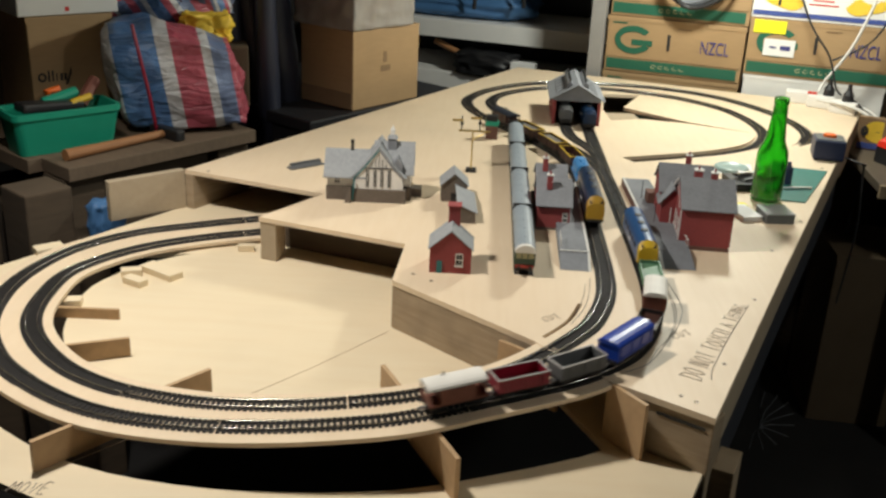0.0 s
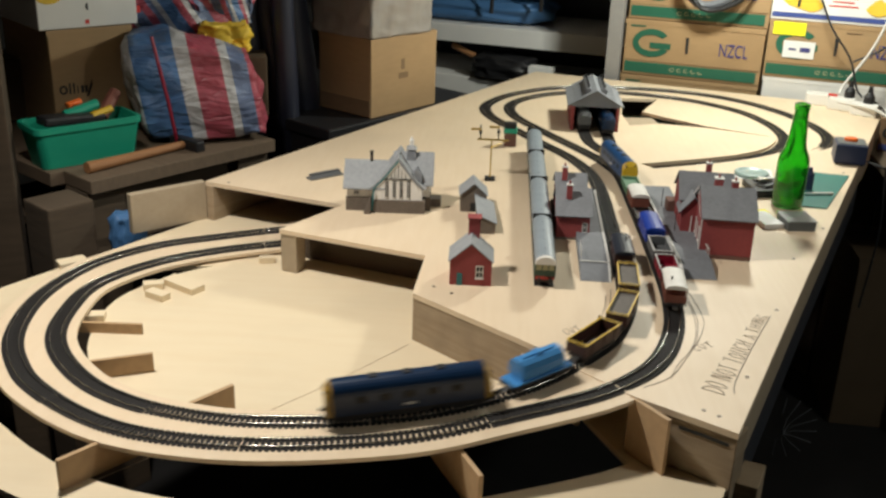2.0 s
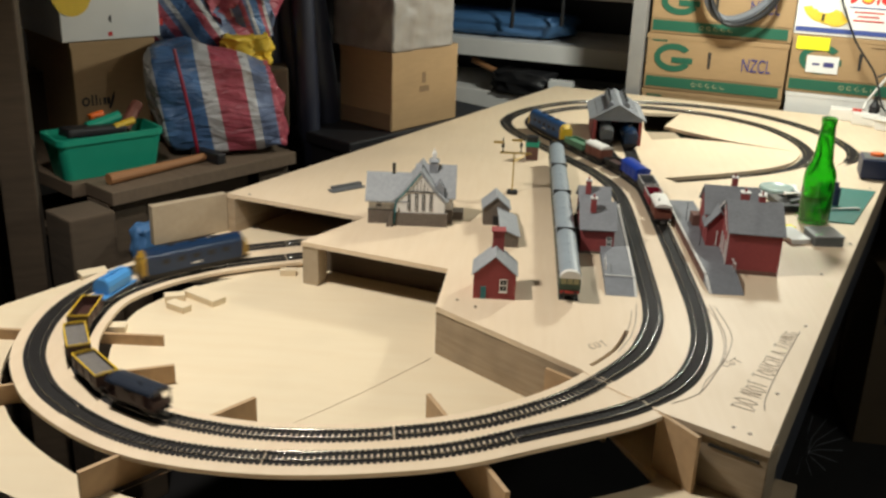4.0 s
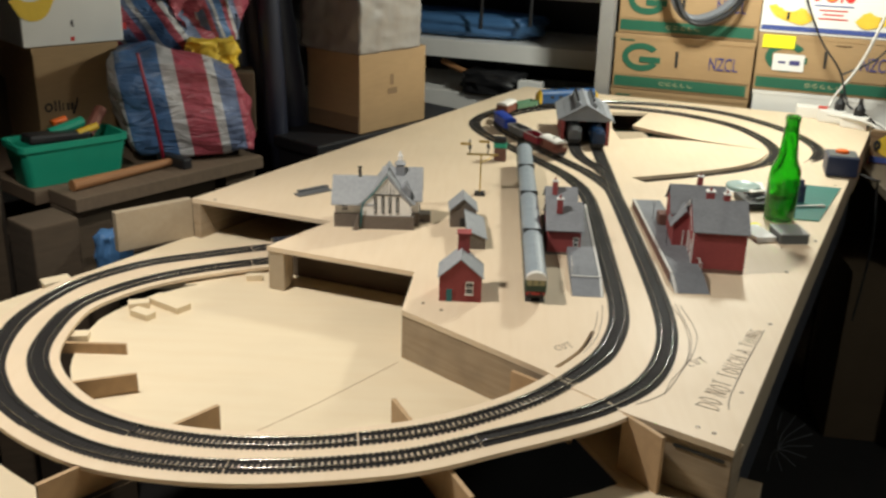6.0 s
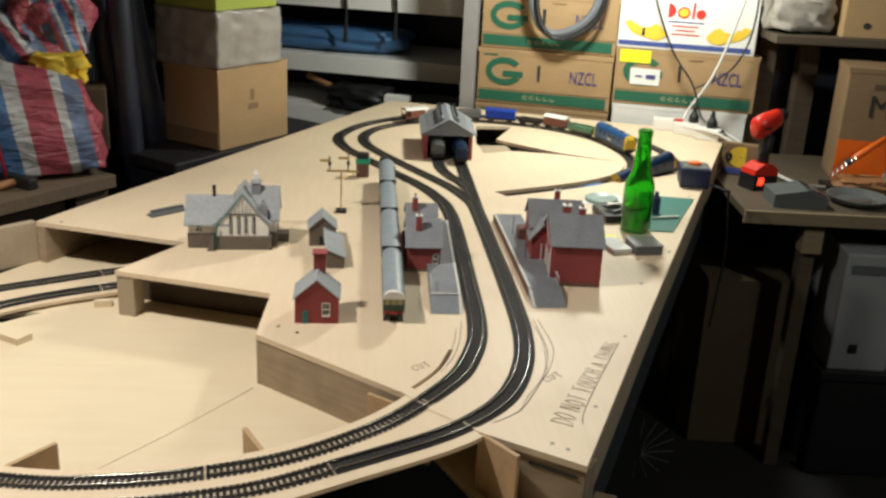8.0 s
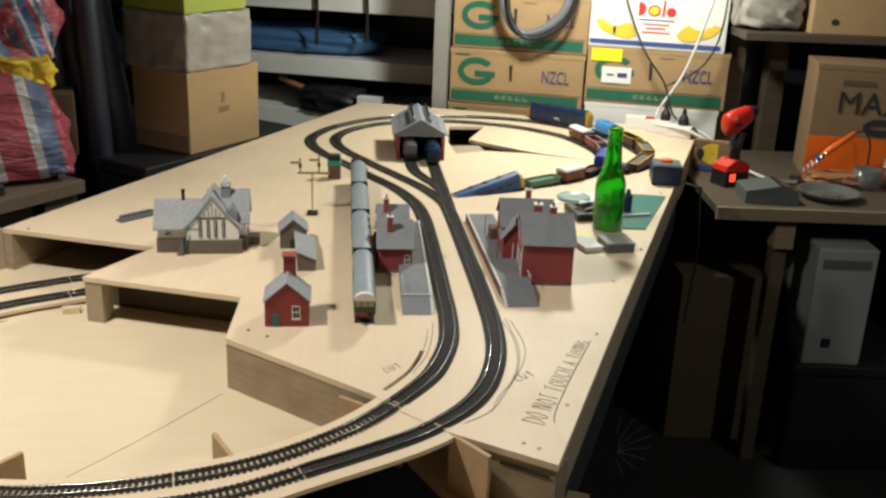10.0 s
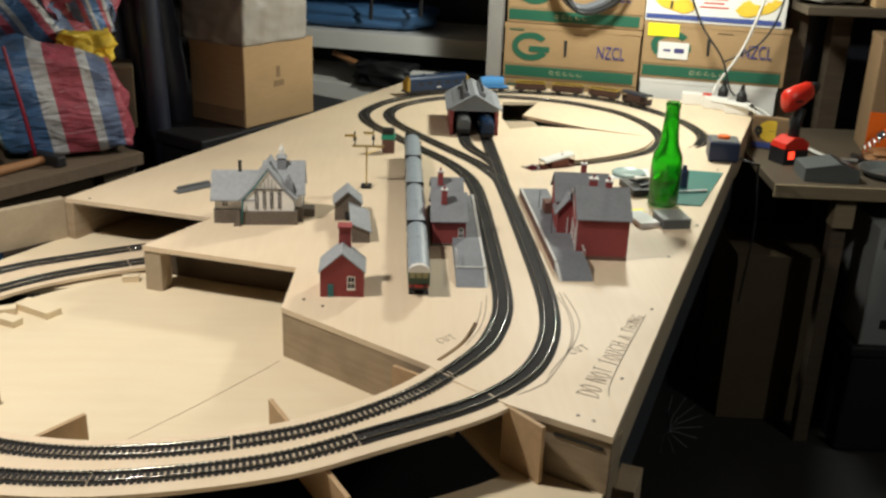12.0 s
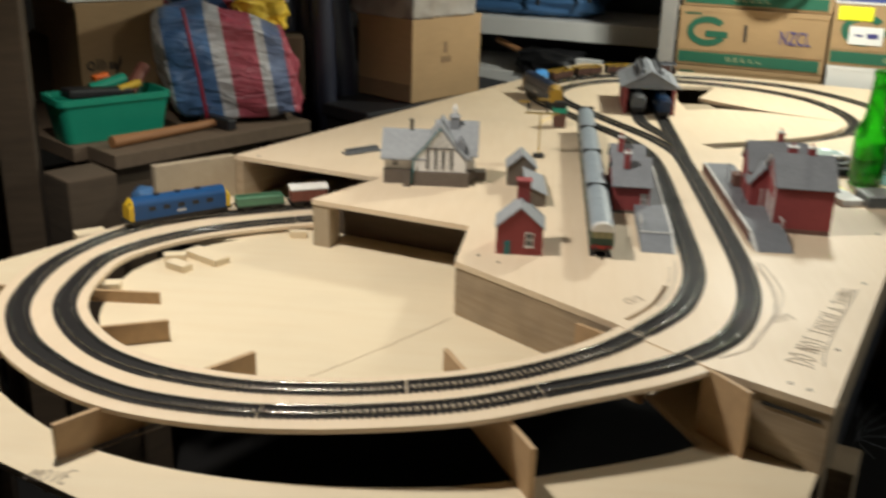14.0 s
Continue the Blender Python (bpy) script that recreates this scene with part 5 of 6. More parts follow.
hand_print("DO NOT TOUCH A THING", (.379, 1.277), (.496, 1.531), .029, .62)
pencil([(.393, 1.283), (.402, 1.317), (.442, 1.409), (.500, 1.532)])
hand_print("CUT", (.184, 1.428), (.210, 1.448), .015)
hand_print("CUT", (.366, 1.398), (.396, 1.420), .015)
hand_print("MOVE", (-.447, 1.060), (-.398, 1.057), .022, z=LOW)
pencil([(.380, 1.616), (.384, 1.537), (.382, 1.487), (.367, 1.422), (.340, 1.361), (.319, 1.321), (.298, 1.300), (.276, 1.285)], w=.0010)
pencil([(.387, 1.612), (.394, 1.537), (.391, 1.488), (.373, 1.431), (.360, 1.404)], w=.0009)
pencil([(.373, 1.606), (.381, 1.547), (.376, 1.468), (.358, 1.404), (.331, 1.353), (.316, 1.313)], w=.0008)
pencil([(.263, 1.600), (.256, 1.539), (.243, 1.480), (.220, 1.425)], w=.0010)
pencil([(.253, 1.575), (.246, 1.525), (.232, 1.470)], w=.0008)
pencil([(-.055, 1.53), (-.15, 1.40), (-.24, 1.29)], mat=FAINT, z=LOW + .0004, w=.0009)
pencil([(-.40, 1.12), (-.34, 1.19)], mat=FAINT, z=LOW + .0004, w=.0009)
# ---- cartons behind the far edge ----
FACE = pose(.185, 3.42, -.036, 0, 0, -18)        # x runs along the cartons' faces, -y faces the camera


def flat_shape(name, outline, mat, parent, y=-.0012, label=""):
    """A printed shape on a face: outline in x and z."""
    bm = extrude_profile(bmesh.new(), outline, y, y + .001)
    return part(name, bm, mat, parent, label)


def ring_shape(cx, cz, rx, rz, w, a0, a1, n=24):
    pts = []
    for k in range(n + 1):
        a = math.radians(a0 + (a1 - a0) * k / n)
        pts.append((cx + rx * math.cos(a), cz + rz * math.sin(a)))
    for k in range(n, -1, -1):
        a = math.radians(a0 + (a1 - a0) * k / n)
        pts.append((cx + (rx - w) * math.cos(a), cz + (rz - w) * math.sin(a)))
    return pts


def carton(name, label, m, w, h, d, mat):
    c = thing(name, label, "cardboard box", m)
    bm = block(0, w, 0, d, 0, h, bevel=.003)
    for v in bm.verts:
        v.co.y += .003 * math.sin(9 * v.co.x + 3)
    part("carton_body", bm, mat, c)
    part("lid_rim", block(-.002, w + .002, -.0006, d, h - .012, h + .002), mat, c)
    return c


def produce_carton(m, note=False, w=.424, h=.170):
    c = carton("produce_carton", "brown cardboard produce carton with green band" + (" and stuck-on notes" if note else " and printed G"), m, w, h, .28, CARDBOARD)
    flat_shape("band", [(.006, .008), (w - .012, .008), (w - .012, .040), (.006, .040)], PRINT_GREEN, c)
    for k in range(5):
        flat_shape("band_print", ring_shape(w * (.37 + .052 * k), .024, .0085, .0062, .0026, 20 + 30 * k, 330, 14), PRINT_PALE, c, -.0020)
    flat_shape("letter_g", ring_shape(.085, .102, .060, .044, .019, 38, 330), PRINT_GREEN, c)
    flat_shape("letter_g_bar", [(.080, .086), (.145, .086), (.145, .104), (.080, .104)], PRINT_GREEN, c, -.0014)
    flat_shape("stroke", [(.192, .078), (.200, .078), (.200, .128), (.190, .128)], PRINT_BLACK, c)
    writing("stamp", "NZCL", .056, PRINT_BLUE, c, pose(.292, -.0011, .080, 90, 0, 0), squeeze=.60)
    flat_shape("small_print", [(.016, .150), (.062, .150), (.062, .1545), (.016, .1545)], PRINT_GREEN, c)
    flat_shape("small_print", [(.218, .146), (.262, .146), (.262, .149), (.218, .149)], SHADED_CARD, c)
    flat_shape("seam", [(.002, .0445), (w - .004, .0445), (w - .004, .046), (.002, .046)], SHADED_CARD, c, -.0008)
    if note:
        part("yellow_note", block(.012, .105, -.0028, -.0021, .128, .166), NOTE_YELLOW, c)
        nt = part("white_note", block(.048, .138, -.0029, -.0022, .062, .112), PAPER, c)
        part("note_print", block(.064, .085, -.0034, -.0030, .084, .090), PRINT_BLUE, nt)
        part("note_print", block(.096, .125, -.0034, -.0030, .080, .094), PRINT_BLUE, nt)
    return c


def banana(cx, cz, s, flip):
    pts = []
    for k in range(13):
        a = math.radians(200 + 130 * k / 12)
        pts.append((cx + flip * s * math.cos(a), cz + s * math.sin(a) + s * .6))
    for k in range(12, -1, -1):
        a = math.radians(200 + 130 * k / 12)
        q = .62 - .10 * math.sin(math.pi * k / 12)
        pts.append((cx + flip * s * q * math.cos(a), cz + s * q * math.sin(a) + s * .55))
    return pts


def banana_carton(m, w=.405, h=.215, name="banana_carton"):
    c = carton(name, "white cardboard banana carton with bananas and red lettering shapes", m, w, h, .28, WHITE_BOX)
    flat_shape("blue_line", [(.004, .008), (w - .012, .008), (w - .012, .022), (.004, .022)], PRINT_NAVY, c)
    for cx, f in ((.075, 1), (w - .075, -1)):
        for k in range(4):
            flat_shape("banana_print", banana(cx + f * k * .012, .062 - k * .006, .062 - k * .007, f), PRINT_YELLOW, c, -.0012 - k * .0003)
        flat_shape("banana_tip", [(cx - .004, .04), (cx + .004, .04), (cx + .005, .062), (cx - .003, .062)], PRINT_BLACK, c, -.0034)
    flat_shape("red_print", ring_shape(.142, .118, .022, .021, .0215, -90, 90, 14), PRINT_RED, c)
    flat_shape("red_print", ring_shape(.188, .114, .019, .017, .005, 0, 359, 24), PRINT_RED, c)
    flat_shape("sun_print", ring_shape(.188, .114, .0135, .0125, .0124, 0, 359, 20), PRINT_YELLOW, c, -.0020)
    flat_shape("red_print", [(.212, .098), (.219, .098), (.221, .144), (.214, .144)], PRINT_RED, c)
    flat_shape("red_print", ring_shape(.238, .112, .014, .014, .0139, 0, 359, 20), PRINT_RED, c)
    flat_shape("rule", [(.142, .085), (.250, .085), (.250, .088), (.142, .088)], PRINT_NAVY, c)
    for z, x0, x1 in ((.072, .158, .236), (.060, .168, .226), (.048, .158, .240)):
        flat_shape("small_print", [(x0, z), (x1, z), (x1, z + .0035), (x0, z + .0035)], PRINT_RED, c)
    return c


ROW = .172
XA, XB = .290, .722
produce_carton(FACE @ pose(XA - .002, 0, .050 - ROW))
produce_carton(FACE @ pose(XA, -.004, .052))
produce_carton(FACE @ pose(XA + .003, .004, .052 + ROW + .002))
produce_carton(FACE @ pose(XA + .006, .004, .052 + 2 * ROW + .004))
banana_carton(FACE @ pose(XB + .003, 0, -.130), name="banana_carton")
produce_carton(FACE @ pose(XB - .001, -.004, .0875), True)
banana_carton(FACE @ pose(XB - .002, -.008, .260), name="banana_carton")
banana_carton(FACE @ pose(XB, 0, .478), name="banana_carton")
solid("carton_stand", block(.20, 1.18, .02, .34, FLOOR_Z + .036, -.132, bevel=.01), CARD_DARK, "cardboard cartons stacked under the row, darkened as in shade", "cardboard box", FACE)

# ---- cables, plugs and the power strip by the far corner ----
strip = thing("power_strip", "white plastic multi-socket power strips with black plugs", "power strip", pose(1.055, 2.985, 0, 0, 0, -20))
for x, y, a in ((-.07, .05, 4), (-.005, .015, -5), (.06, -.03, -12)):
    s = part("socket_block", block(-.036, .036, -.022, .022, 0, .034, pose(x, y, 0, 0, 0, a), bevel=.004), WHITE_PLASTIC, strip)
part("switch", block(-.045, -.020, .02, .04, .0345, .038), RED_PLASTIC, strip)
for x, y in ((.012, .03), (.066, -.025)):
    part("plug", lathe(bmesh.new(), [(.015, .034), (.015, .052), (.007, .066), (.005, .082)], 14, pose(x, y, 0)), RUBBER, strip)


def cable(name, label, pts, r, mat):
    line = smooth_line(pts, closed=False, step=0.02)
    return solid(name, tube(bmesh.new(), [tuple(p) for p in line], r, 8), mat, label, "cable")


cable("white_cable", "white mains cable hanging in front of the cartons", [(1.25, 2.975, .62), (1.19, 2.99, .45), (1.145, 3.005, .26), (1.115, 3.02, .16), (1.065, 3.03, .07), (1.050, 3.02, .04)], .0042, CABLE_WHITE)
cable("black_cable", "thin black cable hanging in front of the cartons", [(.90, 3.10, .62), (.93, 3.09, .42), (1.00, 3.06, .24), (1.07, 3.04, .14), (1.09, 3.00, .06), (1.105, 2.985, .04)], .0030, RUBBER)
cable("black_cable", "thin black cable hanging in front of the cartons", [(1.20, 2.99, .62), (1.21, 2.985, .34), (1.17, 3.00, .20), (1.08, 3.04, .13)], .0028, RUBBER)
cable("black_cable", "thin black cable hanging over the board edge", [(1.12, 2.96, .04), (1.14, 2.90, .02), (1.15, 2.86, -.05), (1.14, 2.82, -.20), (1.12, 2.80, -.35)], .003, RUBBER)
cable("white_cable", "white mains cable running down to the desk", [(1.09, 2.96, .03), (1.17, 2.93, .01), (1.24, 2.84, -.05), (1.29, 2.72, -.066), (1.38, 2.69, -.066)], .0045, CABLE_WHITE)
cable("white_cable", "white mains cable running down to the desk", [(1.03, 2.96, .03), (1.13, 2.88, .02), (1.19, 2.80, -.05), (1.20, 2.70, -.066)], .0045, CABLE_WHITE)
hose = [(.606, 3.24, .60), (.600, 3.24, .40), (.614, 3.235, .305), (.655, 3.22, .254), (.715, 3.20, .262), (.775, 3.185, .31), (.802, 3.18, .40), (.806, 3.18, .60)]
cable("grey_conduit", "thick grey conduit loop hanging over the cartons", hose, .0125, CABLE_GREY)
cable("grey_conduit", "thick grey conduit loop hanging over the cartons", [(x + .012, y - .02, z - .012) for x, y, z in hose], .008, RUBBER)
cable("black_cable", "thin black controller lead over the board edge", [(.93, 2.40, .012), (.965, 2.37, .004), (.985, 2.42, -.02), (.99, 2.40, -.16), (.97, 2.38, -.35)], .0025, RUBBER)

# ---- white shelves at the back ----
BACK = pose(.185, 3.66, 0, 0, 0, -18)
rack = thing("storage_rack", "white painted storage shelves with a grey post", "shelf", BACK)
for z0, z1 in ((.022, .085), (.250, .310), (.47, .53), (-.24, -.10)):
    part("shelf_board", block(-.75, .275, -.01, .40, z0, z1, bevel=.002), SHELF_WHITE, rack)
part("post", block(.312, .355, -.25, -.205, FLOOR_Z, .80), SHELF_POST, rack)
part("post", block(-.80, -.75, -.02, .04, FLOOR_Z, .80), SHELF_POST, rack)
part("back_panel", block(-.75, .204, .40, .41, FLOOR_Z, .80), HOSE, rack, "dark blue-grey back panel")


def lumpy(name, label, category, m, sx, sy, sz, mat, seed, amount=.12, cuts=5, kind=""):
    """A soft bundle: a rounded box pushed about by noise, resting on its base."""
    bm = bmesh.new()
    bmesh.ops.create_cube(bm, size=1.0)
    bmesh.ops.subdivide_edges(bm, edges=bm.edges, cuts=cuts * 2, use_grid_fill=True)
    for v in bm.verts:
        p = v.co * 2
        q = p.normalized() * max(abs(p.x), abs(p.y), abs(p.z)) if p.length else p
        c = p.lerp(q, .45)
        n_ = noise.noise_vector(c * 1.7 + Vector((seed, 0, 0))) + .5 * noise.noise_vector(c * 4.1 + Vector((0, seed, 0)))
        c = c + n_ * amount
        v.co = Vector((c.x * sx / 2, c.y * sy / 2, max(c.z, -.97) * sz / 2 + sz / 2))
    return solid(name, bm, mat, label, category, m, kind=kind, smooth=True)


lumpy("tarpaulin", "folded blue tarpaulin on the white shelf", "tarpaulin", BACK @ pose(-.33, .16, .088), .72, .26, .085, BLUE_CLOTH, 3, .16)
for x, z0, z1 in ((-.16, .135, .36), (.02, .155, .36)):
    solid("hanging_strap", tube(bmesh.new(), [(x, -.02, z0), (x + .004, -.022, (z0 + z1) / 2), (x - .003, -.02, z1)], [.008, .005, .007], 8), RUBBER,
          "black strap hanging over the shelf edge", "strap", BACK)
lumpy("strap_bundle", "tangled dark straps lying on the white shelf", "straps", BACK @ pose(.03, .06, .311), .30, .12, .05, RUBBER, 9, .3)
lumpy("tool_roll", "black bundled tool roll below the white shelf", "tool roll", BACK @ pose(-.11, .02, -.099), .24, .12, .085, RUBBER, 12, .25)
solid("broom_handle", tube(bmesh.new(), [(-.32, .03, .002), (-.16, .02, -.055)], .011, 10), WOOD_HANDLE, "orange-brown wooden tool handle", "tool handle", BACK)
solid("paper_packet", block(.0, .085, -.06, -.02, -.099, -.03), PAPER, "small white and blue packet", "packet", BACK)
# ---- bench along the left side with boxes and bags ----
BX = pose(-.781, 2.07, 0, 0, 0, 52.6)          # x runs along the bench's front edge, y to the back
BZ = -.02
bench = thing("work_bench", "worn dark wooden bench beside the railway board", "bench", BX)
part("front_plank", block(0, .50, .0, .11, BZ - .03, BZ, bevel=.002), BENCH_WOOD, bench)
part("top_plank", block(-.03, .535, .113, .30, BZ - .032, BZ - .001, bevel=.002), BENCH_WOOD, bench)
part("top_plank", block(-.02, .57, .303, .75, BZ - .032, BZ - .001, bevel=.002), BENCH_WOOD, bench)
for x in (.0, .40):
    part("leg", block(x, x + .09, .02, .11, FLOOR_Z, BZ - .032, bevel=.003), OLD_TIMBER, bench)
part("leg", block(-.02, .07, .55, .64, FLOOR_Z, BZ - .032), OLD_TIMBER, bench)
part("rail", block(.09, .40, .06, .09, BZ - .14, BZ - .05), OLD_TIMBER, bench)
solid("timber_block", block(-.050, .050, -.05, .05, FLOOR_Z - BZ, -.012, bevel=.004), OLD_TIMBER, "rough old timber post beside the bench", "timber post", pose(-.815, 1.985, BZ, 0, 0, 52))
solid("timber_upright", block(-.035, .035, -.035, .035, FLOOR_Z, CEIL_Z, bevel=.004), OLD_TIMBER, "rough timber house post", "timber post", pose(-.995, 2.10, 0, 0, 0, 20))
lumpy("blue_packet", "crumpled blue plastic packet under the bench", "plastic packet", pose(-.695, 2.03, -.16, 0, 0, 68), .075, .05, .095, BLUE_CLOTH, 21, .2)
solid("packet_shelf", block(-.02, .30, .02, .5, -.18, -.161), OLD_TIMBER, "dark shelf board under the bench", "shelf", BX)


def planter():
    p = thing("planter_tub", "green plastic planter tub holding tools", "tub", pose(-.862, 2.234, BZ, 0, 0, 45))
    l, w, h = .235, .11, .094
    rings = [(-.012, 0), (0, h * .86), (.004, h * .86), (.004, h), (-.003, h), (-.006, h * .8), (-.016, .006)]
    bm = bmesh.new()
    rows = []
    for off, z in rings:
        a, b = l / 2 + off, w / 2 + off
        r = .016
        row = []
        for cx, cy, s in ((a - r, b - r, 0), (-a + r, b - r, 90), (-a + r, -b + r, 180), (a - r, -b + r, 270)):
            for k in range(5):
                t = math.radians(s + 22.5 * k)
                row.append(bm.verts.new((cx + r * math.cos(t), cy + r * math.sin(t), z)))
        rows.append(row)
    n_ = len(rows[0])
    for a, b in zip(rows, rows[1:]):
        for k in range(n_):
            bm.faces.new((a[k], a[(k + 1) % n_], b[(k + 1) % n_], b[k]))
    bm.faces.new(rows[0]), bm.faces.new(rows[-1])
    part("tub_body", bm, GREEN_TUB, p)
    part("tool", block(-.10, .04, -.03, .02, .085, .105, pose(0, 0, 0, 0, 4, 6), bevel=.006), RUBBER, p, "black tool case")
    part("tool", tube(bmesh.new(), [(-.03, .01, .10), (.05, .02, .115)], .012, 10), GREEN_TUB, p)
    part("tool", tube(bmesh.new(), [(.00, .03, .09), (-.01, .035, .118), (.02, .04, .12)], .009, 8), ORANGE, p, "orange plastic handle")
    part("tool", tube(bmesh.new(), [(.05, .0, .09), (.10, .03, .135)], .014, 10), BROWN_VAN, p, "dark red handle")
    part("tool", tube(bmesh.new(), [(.02, -.02, .10), (.07, -.01, .108)], .008, 8), YELLOW, p, "yellow handle")


chest = thing("storage_box", "dark lidded storage box standing on the floor behind the bags", "storage box", BX)
part("body", block(.70, 1.30, .02, .62, FLOOR_Z, BZ - .046, bevel=.006), RUBBER, chest)
part("lid", block(.69, 1.31, .01, .63, BZ - .0455, BZ - .0125, bevel=.006), RUBBER, chest, "black lid")
planter()
hm = thing("hammer", "claw hammer with an ash handle lying on the bench", "hammer", pose(-.728, 2.250, BZ, 0, 0, 57))
part("handle", tube(bmesh.new(), [(-.15, 0, .013), (-.05, 0, .012), (.12, 0, .012)], [.013, .011, .009], 12), WOOD_HANDLE, hm)
part("head", block(.11, .135, -.05, .05, 0, .026, bevel=.005), RUBBER, hm, "dark steel head")

# big striped bag
bag = lumpy("striped_bag", "large full striped woven plastic bag, tied with a red strap", "bag", pose(-.668, 2.496, BZ, 0, 0, 19), .318, .25, .262, BAG_STRIPES, 5, .11, 9)
for v in bag.data.vertices:          # leaning sack, lower on its far side, pinched in tucks along the strap
    c = v.co
    tuck = .0035 * math.sin(c.z * 210) * max(0, 1 - abs(c.x + .03) / .09)
    c.z *= 1 - .17 * min(max((c.x + .04) / .16, 0), 1)
    c.x -= .16 * c.z - .012
    c.y += tuck if c.y < 0 else 0
part("strap", tube(bmesh.new(), [(-.103, -.100, .256), (-.092, -.135, .20), (-.077, -.144, .12), (-.066, -.137, .04), (-.062, -.12, .0)], .0042, 8), RED_WAGON, bag, "red strap")
lumpy("loose_bag", "loose striped woven plastic bags heaped on top", "bag", pose(-.80, 2.70, BZ + .17, 0, 0, 16), .34, .26, .22, BAG_SMALL, 15, .28, 6)
lumpy("loose_bag", "loose striped woven plastic bags heaped on top", "bag", pose(-.685, 2.72, BZ + .235, 0, 0, 30), .19, .20, .24, BAG_SMALL, 19, .3, 6)
lumpy("yellow_bag", "folded yellow plastic sacking", "sack", pose(-.636, 2.625, BZ + .188, 0, 0, 16), .130, .12, .072, PRINT_YELLOW, 25, .30, 9)
solid("dark_carton", block(-.55, .12, 0, .3, 0, .16, bevel=.004), CARD_DARK, "cardboard cartons behind the bags, darkened as in shade", "cardboard box", pose(-.66, 2.66, BZ, 0, 0, 16))

ob = carton("office_carton", "plain brown cardboard carton with black printed lettering", pose(-.984, 2.38, BZ, 0, 0, 45), .205, .255, .30, CARDBOARD)
flat_shape("black_print", ring_shape(.024, .116, .010, .011, .0045, 0, 359, 16), PRINT_BLACK, ob)
for k, (w_, h_) in enumerate(((.004, .026), (.004, .026), (.003, .018), (.007, .017), (.007, .017))):
    x_ = .038 + k * .0095
    flat_shape("black_print", [(x_, .105), (x_ + w_, .105), (x_ + w_, .105 + h_), (x_, .105 + h_)], PRINT_BLACK, ob)
for k, w_ in enumerate((.014, .009, .009)):
    x_ = .100 + k * .0155
    flat_shape("black_print", [(x_, .106), (x_ + w_, .106), (x_ + w_, .127), (x_, .124)], PRINT_BLACK, ob)
flat_shape("swoosh_print", [(.078, .094), (.084, .094), (.104, .142), (.097, .142)], PRINT_BLACK, ob)
wb = carton("banana_carton", "white cardboard carton printed with bananas, hand-hole in its end", pose(-.995, 2.365, BZ + .259, 0, 0, 45), .24, .20, .32, WHITE_BOX)
for k in range(3):
    flat_shape("banana_print", banana(-.03 + .06, .10 - k * .012, .06 - k * .008, -1), PRINT_YELLOW, wb, -.0012 - k * .0003)
flat_shape("hand_hole", ring_shape(.130, .048, .017, .012, .0118, 0, 359, 20), PRINT_BLACK, wb)
flat_shape("red_print", [(.20, .025), (.25, .025), (.25, .042), (.20, .042)], PRINT_RED, wb)
flat_shape("red_print", [(.11, .008), (.16, .008), (.16, .018), (.11, .018)], PRINT_RED, wb)

# dark pipes standing behind
for x, y, r, lean in ((-.60, 2.80, .036, -.03), (-.535, 2.83, .042, -.05), (-.50, 2.76, .030, -.02), (-.47, 2.87, .045, -.06)):
    pp = thing("drain_pipe", "dark rolled plastic pipe standing against the shelves", "pipe", group="standing pipes")
    part("tube", tube(bmesh.new(), [(x, y, BZ - .30), (x + lean * .4, y, .10), (x + lean, y + .004, .35), (x + lean * 1.8, y, 1.0)], r, 20), HOSE, pp, smooth=True)

# carton wrapped in polythene on top of another
cb = carton("moving_carton", "large brown cardboard carton on the bench", pose(-.278, 2.762, BZ - .012, 0, 0, 54), .27, .212, .20, CARDBOARD)
flat_shape("faint_print", [(.11, .095), (.15, .095), (.15, .112), (.11, .112)], SHADED_CARD, cb)
flat_shape("faint_print", [(.12, .120), (.135, .120), (.135, .150), (.12, .150)], SHADED_CARD, cb)
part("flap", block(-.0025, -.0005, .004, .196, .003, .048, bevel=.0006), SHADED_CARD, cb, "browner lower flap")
bm = bmesh.new()
bmesh.ops.create_cube(bm, size=1.0)
bmesh.ops.subdivide_edges(bm, edges=bm.edges, cuts=22, use_grid_fill=True)
for v in bm.verts:
    p = v.co.copy()
    w_ = noise.noise_vector(p * 5) * .025 + noise.noise_vector(p * 11) * .008
    v.co = Vector((p.x * .245 + .12, p.y * .225 + .11, p.z * .145 + .0725)) + w_ * .24
    v.co.z = max(v.co.z, 0)
wrap = thing("wrapped_carton", "carton wrapped in crumpled milky polythene", "wrapped box", pose(-.278, 2.762, BZ + .2025, 0, 0, 54))
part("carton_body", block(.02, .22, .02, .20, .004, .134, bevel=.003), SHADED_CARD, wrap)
part("polythene", bm, POLYTHENE, wrap, "crumpled milky polythene sheet", smooth=True)
solid("lime_crate", block(0, .23, 0, .22, 0, .08, bevel=.004), material("lime_plastic", (0.30, 0.36, 0.05), .5, grain=.1), "lime green plastic crate", "crate", pose(-.278, 2.765, BZ + .350, 0, 0, 54))
